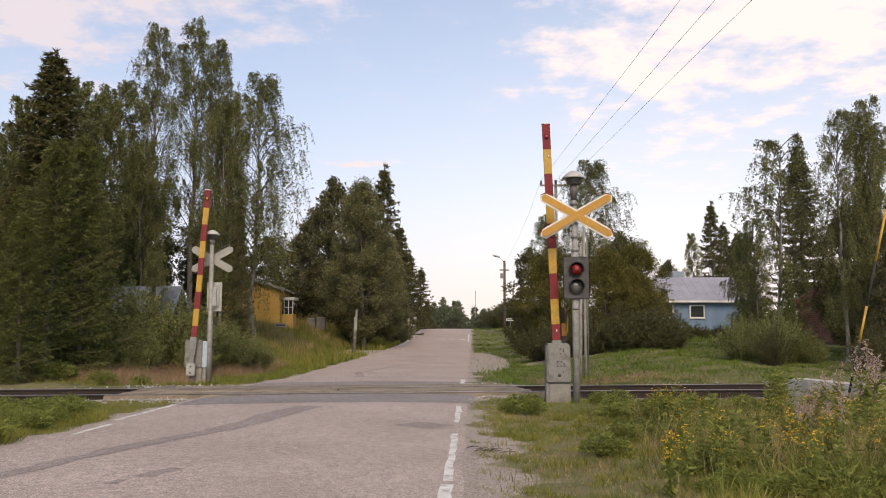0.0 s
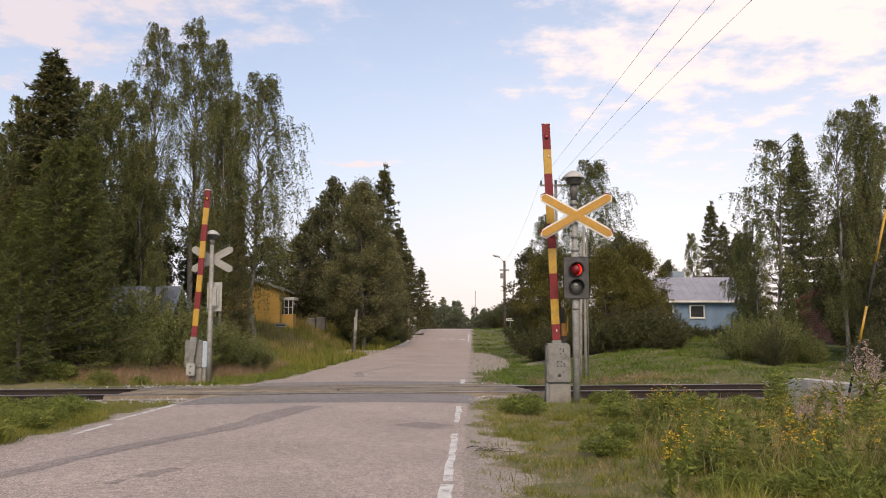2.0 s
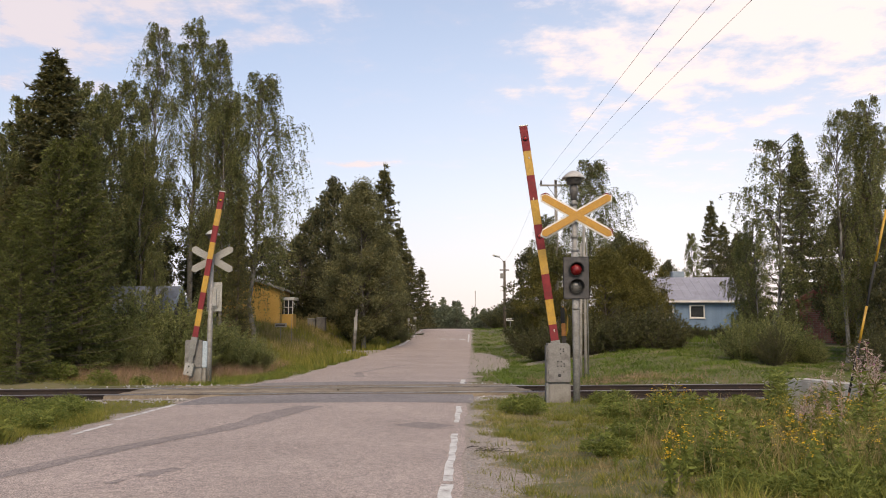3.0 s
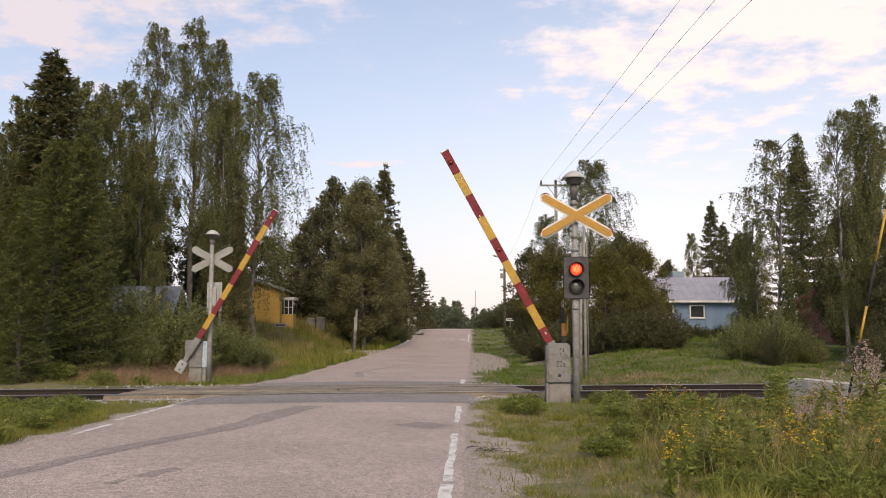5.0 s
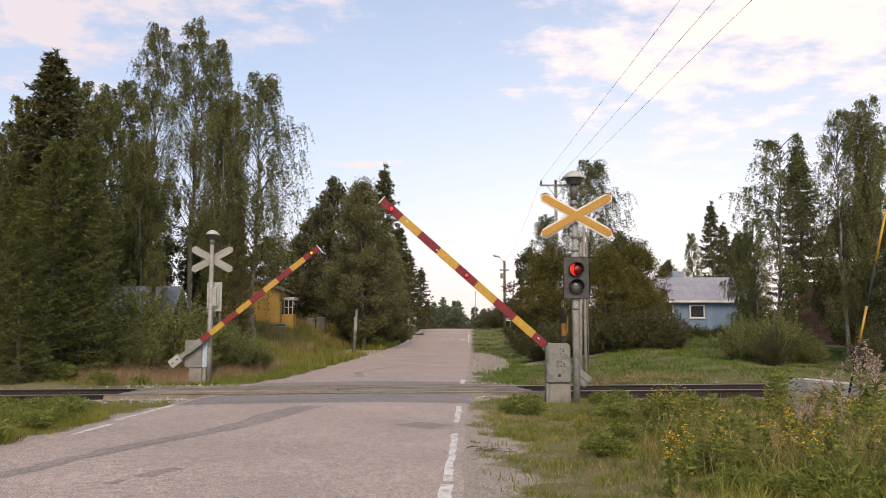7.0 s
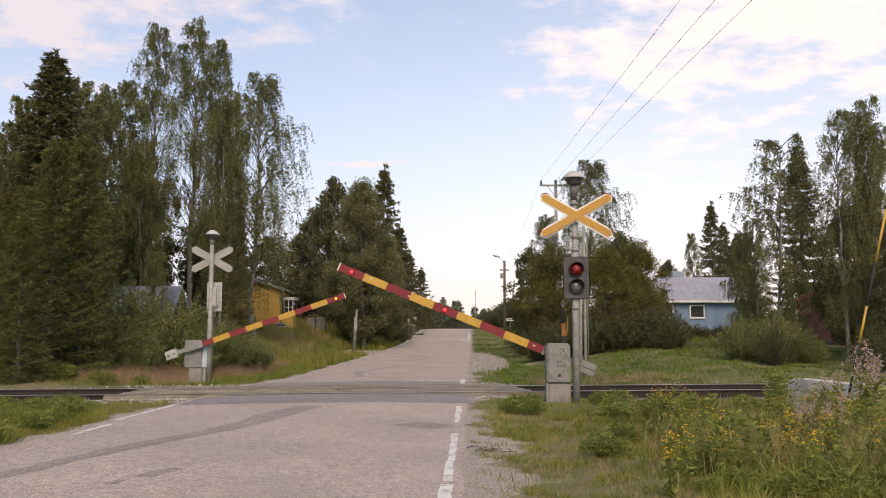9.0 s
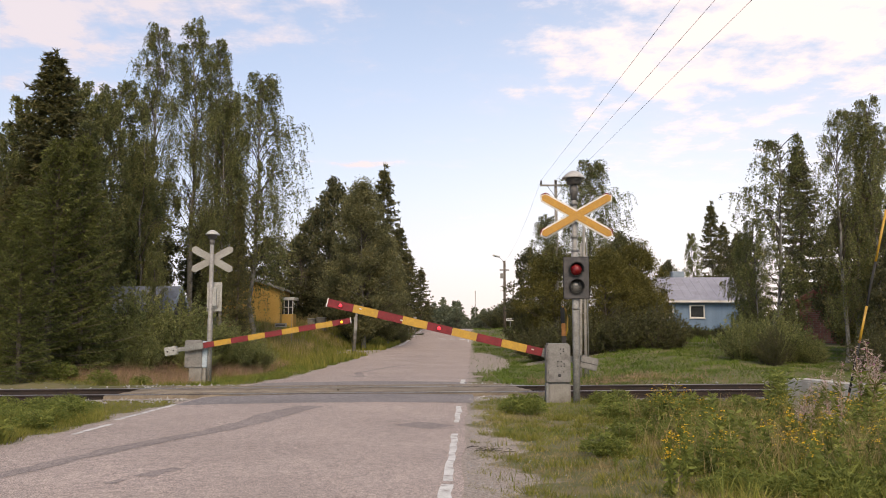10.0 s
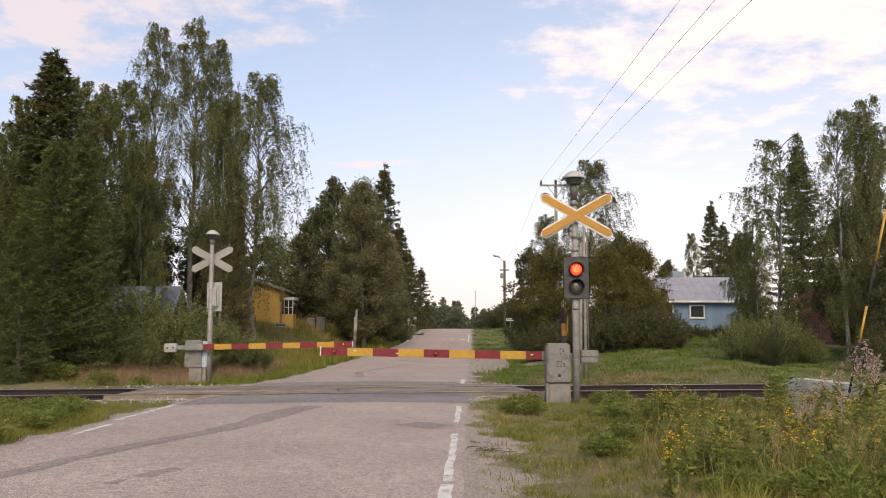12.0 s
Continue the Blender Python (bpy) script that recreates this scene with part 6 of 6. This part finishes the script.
def leafy_weed(seed, h, label):
    rng = np.random.default_rng(seed)
    n = 620
    a, r = rng.uniform(0, 6.28, n), h * 0.85 * rng.uniform(0, 1, n) ** 0.6
    z = h * np.sqrt(np.maximum(0, 1 - (r / h / 0.95) ** 2)) * rng.uniform(0.35, 1.0, n)
    p = np.stack([r * np.cos(a), r * np.sin(a), z], -1)
    ob = new("leafy_weed")
    tagged(ob, label, "plant", "roadside weeds")
    lines = [(np.stack([np.array([0, 0, -0.02]), p[i] * 0.5 + np.array([0, 0, 0.02]), p[i]]), 0.004, 0.002) for i in range(0, n, 8)]
    mesh_part("stem", stalk_mesh("stem", lines, M_WEED), ob)
    axis = np.stack([np.cos(a), np.sin(a), rng.uniform(-0.3, 0.5, n)], -1)
    mesh_part("foliage", quads_mesh("foliage", leaf_tris(rng, p, np.full(n, 0.021), 2.6, 0.0, axis), M_WEED, 3), ob)
    return ob


def scatter(kind, spots):
    for i, (x, y, s, turn) in enumerate(spots):
        m = Matrix.Translation((x, y, gz(x, y) - 0.01)) @ Matrix.Rotation(turn, 4, "Z") @ Matrix.Scale(s, 4)
        if i == 0:
            kind.matrix_world = m
        else:
            copy_thing(kind, m).matrix_basis = m


def spots_in(seed, n, y0, y1, lo, hi, s0=0.8, s1=1.2):
    """Places between two rays from the road, given as slopes."""
    rng = random.Random(seed)
    out = []
    for i in range(n):
        y = rng.uniform(y0, y1)
        out.append((y * rng.uniform(lo, hi), y, rng.uniform(s0, s1), rng.uniform(0, 6.28)))
    return out


scatter(flowering_weed(51, 0.52, "yellow flowering roadside weed with feathery leaves", M_TANSY, 5, 0.011), spots_in(1, 14, 6.6, 11.5, 0.28, 0.58, 0.7, 1.0) + [(3.1, 11.5, 0.9, 0), (3.3, 11.3, 1.0, 1), (3.0, 11.8, 0.8, 2)])
scatter(flowering_weed(52, 0.42, "low yellow flowering roadside weed", M_TANSY, 4, 0.01), spots_in(2, 12, 6.4, 11.5, 0.26, 0.58, 0.7, 1.0))
scatter(flowering_weed(53, 0.2, "small white flowering verge plant", M_DAISY, 1, 0.007, 0.03), spots_in(3, 14, 6.2, 12, 0.2, 0.36, 0.35, 0.6))
scatter(fireweed(54, 0.8, "fireweed gone to pale pink seed", True), spots_in(4, 4, 8.5, 12.0, 0.42, 0.54, 0.7, 0.9) + [(5.0, 10.7, 1.1, 0), (5.35, 10.5, 1.35, 2), (5.6, 10.9, 1.45, 4)])
scatter(fireweed(55, 0.7, "tall green fireweed without flowers", False), spots_in(5, 36, 7.0, 11.5, 0.27, 0.58, 0.5, 0.8) + spots_in(15, 8, 11.5, 13.5, 0.4, 0.58, 0.6, 0.95) + [(4.9, 12.6, 1.0, 0), (5.2, 12.8, 1.0, 1.5)])
scatter(leafy_weed(56, 0.3, "low bushy green weed"), spots_in(6, 42, 6.5, 10.0, 0.29, 0.58, 0.4, 0.9) + spots_in(26, 50, 9.5, 13.8, 0.2, 0.58, 0.45, 1.0) + [(1.62, 8.6, 0.85, 0), (1.75, 8.5, 0.7, 1), (1.35, 12.7, 0.9, 2), (1.05, 12.9, 0.8, 0), (1.2, 13.6, 0.9, 3), (2.7, 14.3, 0.8, 0), (1.55, 14.4, 0.7, 0)])
scatter(leafy_weed(58, 0.24, "pale green leafy weed among dry grass"), spots_in(7, 40, 6.6, 9.5, 0.3, 0.58, 0.5, 1.0) + spots_in(27, 40, 9.0, 13.0, 0.2, 0.58, 0.5, 1.15))
scatter(flowering_weed(59, 0.6, "tall bushy weed with small yellow flowers", M_TANSY, 3, 0.009, 0.06), spots_in(8, 16, 7.0, 11.8, 0.25, 0.56, 0.6, 1.0) + [(3.0, 11.2, 1.0, 0), (2.85, 11.0, 0.9, 2)])
scatter(leafy_weed(57, 0.34, "bushy green weed beside the track"), [(x, y, s, x) for x, y, s in ((-6.0, 13.6, 0.75), (-6.5, 13.3, 0.75), (-7.6, 13.2, 0.6), (-6.6, 11.8, 0.8), (-5.9, 12.4, 0.7), (-7.2, 12.0, 0.9), (-6.0, 11.2, 0.6), (-5.6, 13.3, 0.55), (-6.9, 12.6, 0.8), (3.6, 14.4, 0.5), (4.6, 14.2, 0.5), (5.8, 14.4, 0.6), (6.9, 15.0, 0.8), (-8.2, 20.0, 1.2), (-9.5, 20.6, 1.5), (-11, 20.3, 1.6), (-7.4, 20.4, 0.9))] + [(x, y, s, t) for x, y, s, t in spots_in(9, 75, 9.6, 13.7, -0.62, -0.44, 0.5, 0.95) if x < road_right(y) - ROAD_W - 0.45])


# ---- small roadside things ----
guard = empty("guy_wire_guard", pose(5.2, 11.0, 0.0), "yellow and black banded guard on a slanting guy wire", "guy wire")
g0, g1 = Vector((0.02, 0, -0.1)), Vector((0.97, 0, 3.7))
for a, b, mat, nm in ((0.0, 0.14, M_ORANGE, "rusty_rod"), (0.14, 0.31, M_BLACK, "black_band"), (0.31, 0.44, M_YELLOW, "yellow_band"), (0.44, 0.595, M_BLACK, "black_band"), (0.595, 0.78, M_YELLOW, "yellow_band"), (0.78, 1.0, M_BLACK, "black_band")):
    r = 0.01 if nm == "rusty_rod" else 0.016
    part(nm, tube(bmesh.new(), (g0.lerp(g1, a), g0.lerp(g1, b)), (r, r), 10), mat, guard)
part("guy_wire", tube(bmesh.new(), (g1, g1 + (g1 - g0) * 0.8), (0.006, 0.006), 6), M_GALV, guard)

marker = empty("marker_post", pose(2.27, 15.5, 0.0), "black post with yellow edged orange marker plate", "marker post")
part("marker_shaft", boxed(-0.05, 0.0, -0.2, 0.03, 0.04, 1.2, 0.008), M_DARKWOOD, marker)
part("marker_plate", boxed(-0.07, -0.012, 1.36, 0.01, 0.012, 1.66, 0.008), M_BLACK, marker)
part("orange_plate", boxed(-0.055, -0.016, 1.12, 0.022, 0.016, 1.358, 0.006), M_ORANGE, marker)
part("curved_edge", tube(bmesh.new(), ((-0.03, 0, 1.67), (0.03, 0, 1.62), (0.06, 0, 1.45), (0.055, 0, 1.25), (0.03, 0, 1.12)), (0.018,) * 5, 8), M_YELLOW, marker, "bent yellow edge strip")

kerb = empty("concrete_edge", pose(5.86, 13.9, 0.0, 0, 0, -75), "pale weathered concrete edge blocks beside the track", "concrete block")
for i in range(4):
    part("edge_block", boxed(i * 0.82 + 0.006, -0.16, -0.3, i * 0.82 + 0.81, 0.16, 0.44 + random.uniform(-0.012, 0.008), 0.025), M_PALE, kerb)


def small_sign(x, y, top, w, h, label, shaft=0.025, panel=M_WHITE, bar=True, drop=0.0):
    z = gz(x, y)
    ob = empty("road_sign", pose(x, y, z), label, "sign")
    part("sign_post", tube(bmesh.new(), ((0, 0, -0.2), (0, 0, top - z)), (shaft, shaft), 8), M_GALV, ob)
    if w:
        zc = top - z - h / 2 - drop
        part("sign_panel", boxed(-w / 2, -shaft - 0.02, zc - h / 2, w / 2, -shaft - 0.004, zc + h / 2, 0.004), panel, ob)
        if bar:
            part("lettering_bar", boxed(-w * 0.38, -shaft - 0.024, zc - h * 0.16, w * 0.38, -shaft - 0.02, zc + h * 0.16), M_DARK, ob)
    return ob


small_sign(-7.83, 40.0, 1.46, 0.58, 0.2, "small white street sign with illegible dark lettering", 0.016, M_SIGNBACK)
small_sign(-7.3, 40.0, 1.82, 0, 0, "thin bare grey sign post", 0.016)
small_sign(-2.9, 70.0, 2.0, 0.2, 0.5, "pale roadside board on a post", 0.02, M_SIGNBACK, False)
small_sign(-2.35, 70.0, 2.1, 0.24, 0.2, "small pale sign on a thin post", 0.02, M_SIGNBACK, False)
small_sign(-2.6, 72.0, 1.5, 0.4, 0.14, "low white name board with dark lettering", 0.02)
small_sign(6.0, 74.0, 2.0, 0.7, 0.22, "small white street sign with illegible dark lettering", 0.03)
snag = empty("birch_snag", pose(-4.95, 46.6, gz(-4.95, 46.6)), "leaning bare birch trunk with a pale board", "tree trunk")
part("trunk", tube(bmesh.new(), ((-0.06, 0, -0.2), (0.0, 0, 1.0), (0.1, 0.02, 2.4)), (0.11, 0.09, 0.07), 8), M_BIRCHBARK, snag)
part("board_panel", moved(boxed(-0.09, -0.12, 1.2, 0.09, -0.09, 1.95, 0.01), Matrix.Translation((0.05, 0, 0))), M_SIGNBACK, snag, "narrow pale board")
hut = empty("bin_store", pose(-8.3, 54.0, gz(-8.3, 54.0)), "small grey storage bins on the bank", "bin")
for x, w, h in ((-0.5, 0.5, 0.62), (0.1, 0.55, 0.7)):
    part("bin_body", boxed(x, -0.3, -0.2, x + w, 0.3, h, 0.03), M_GREYBOX, hut)
    part("bin_lid", boxed(x - 0.02, -0.33, h, x + w + 0.02, 0.33, h + 0.06, 0.015), M_LIGHTBOX, hut)


# ---- what moves ----
NEAR_SWING = ((0, 2.1), (2.45, 2.1), (2.6, 3.4), (2.8, 5.6), (3.2, 10.0), (4.8, 26.4), (5.5, 33.5), (6.5, 43.5), (7.2, 50.3), (8.8, 66.0), (9.5, 72.4), (10.5, 81.6), (11.0, 86.3), (11.2, 88.0), (11.4, 88.8), (12, 88.9))
FAR_SWING = ((0, 3.9), (2.4, 3.9), (2.6, 5.2), (3.2, 11.2), (4.8, 27.8), (5.5, 35.6), (6.5, 45.8), (7.2, 53.2), (8.8, 69.2), (9.5, 75.8), (10.5, 84.9), (10.9, 88.2), (11.1, 88.9), (12, 88.9))
FLASH_START, FLASH_PERIOD, FLASH_ON = 0.12, 0.7725, 0.28


def flash_rows(at, first, on_time, begin):
    """Turns of a lens about its axle that show the lit half from first on, once in each period."""
    rows = []
    state = 180.0
    rows.append((0.0, pose(*at, 0, 0, state)))
    k = 0
    while first + k * FLASH_PERIOD < 12.3:
        t = first + k * FLASH_PERIOD
        k += 1
        if t < begin:
            continue
        for start in (t - 0.1, t + on_time):
            for step in range(4):
                rows.append((start + step / 30, pose(*at, 0, 0, state + 60 * step)))
            state += 180
    return [r for r in rows if r[0] >= 0]


def boom_pose(at, lean, to_left):
    """lean: degrees from upright, over the road."""
    turn = Matrix.Rotation(radians(lean - 90), 4, "Y")
    if to_left:
        turn = Matrix.Rotation(radians(90 - lean), 4, "Y")
    return Matrix.Translation(at) @ turn


def motions():
    at = tuple(near_boom.location)
    walk(near_boom, [(t, boom_pose(at, a, True)) for t, a in NEAR_SWING])
    at = tuple(far_boom.location)
    walk(far_boom, [(t, boom_pose(at, a, False)) for t, a in FAR_SWING])
    walk(red_lens, flash_rows(tuple(red_lens.location), FLASH_START, FLASH_ON, 0.0))
    for lamp in near_lamps + far_lamps:
        walk(lamp, flash_rows(tuple(lamp.location), FLASH_START + FLASH_ON + 0.1, 0.29, 3.0))
    # the clouds drift slowly across
    walk(clouds, [(0, pose(0, 0, 0)), (12, pose(0, 0, 0, 0, 0, -0.4))])


motions()
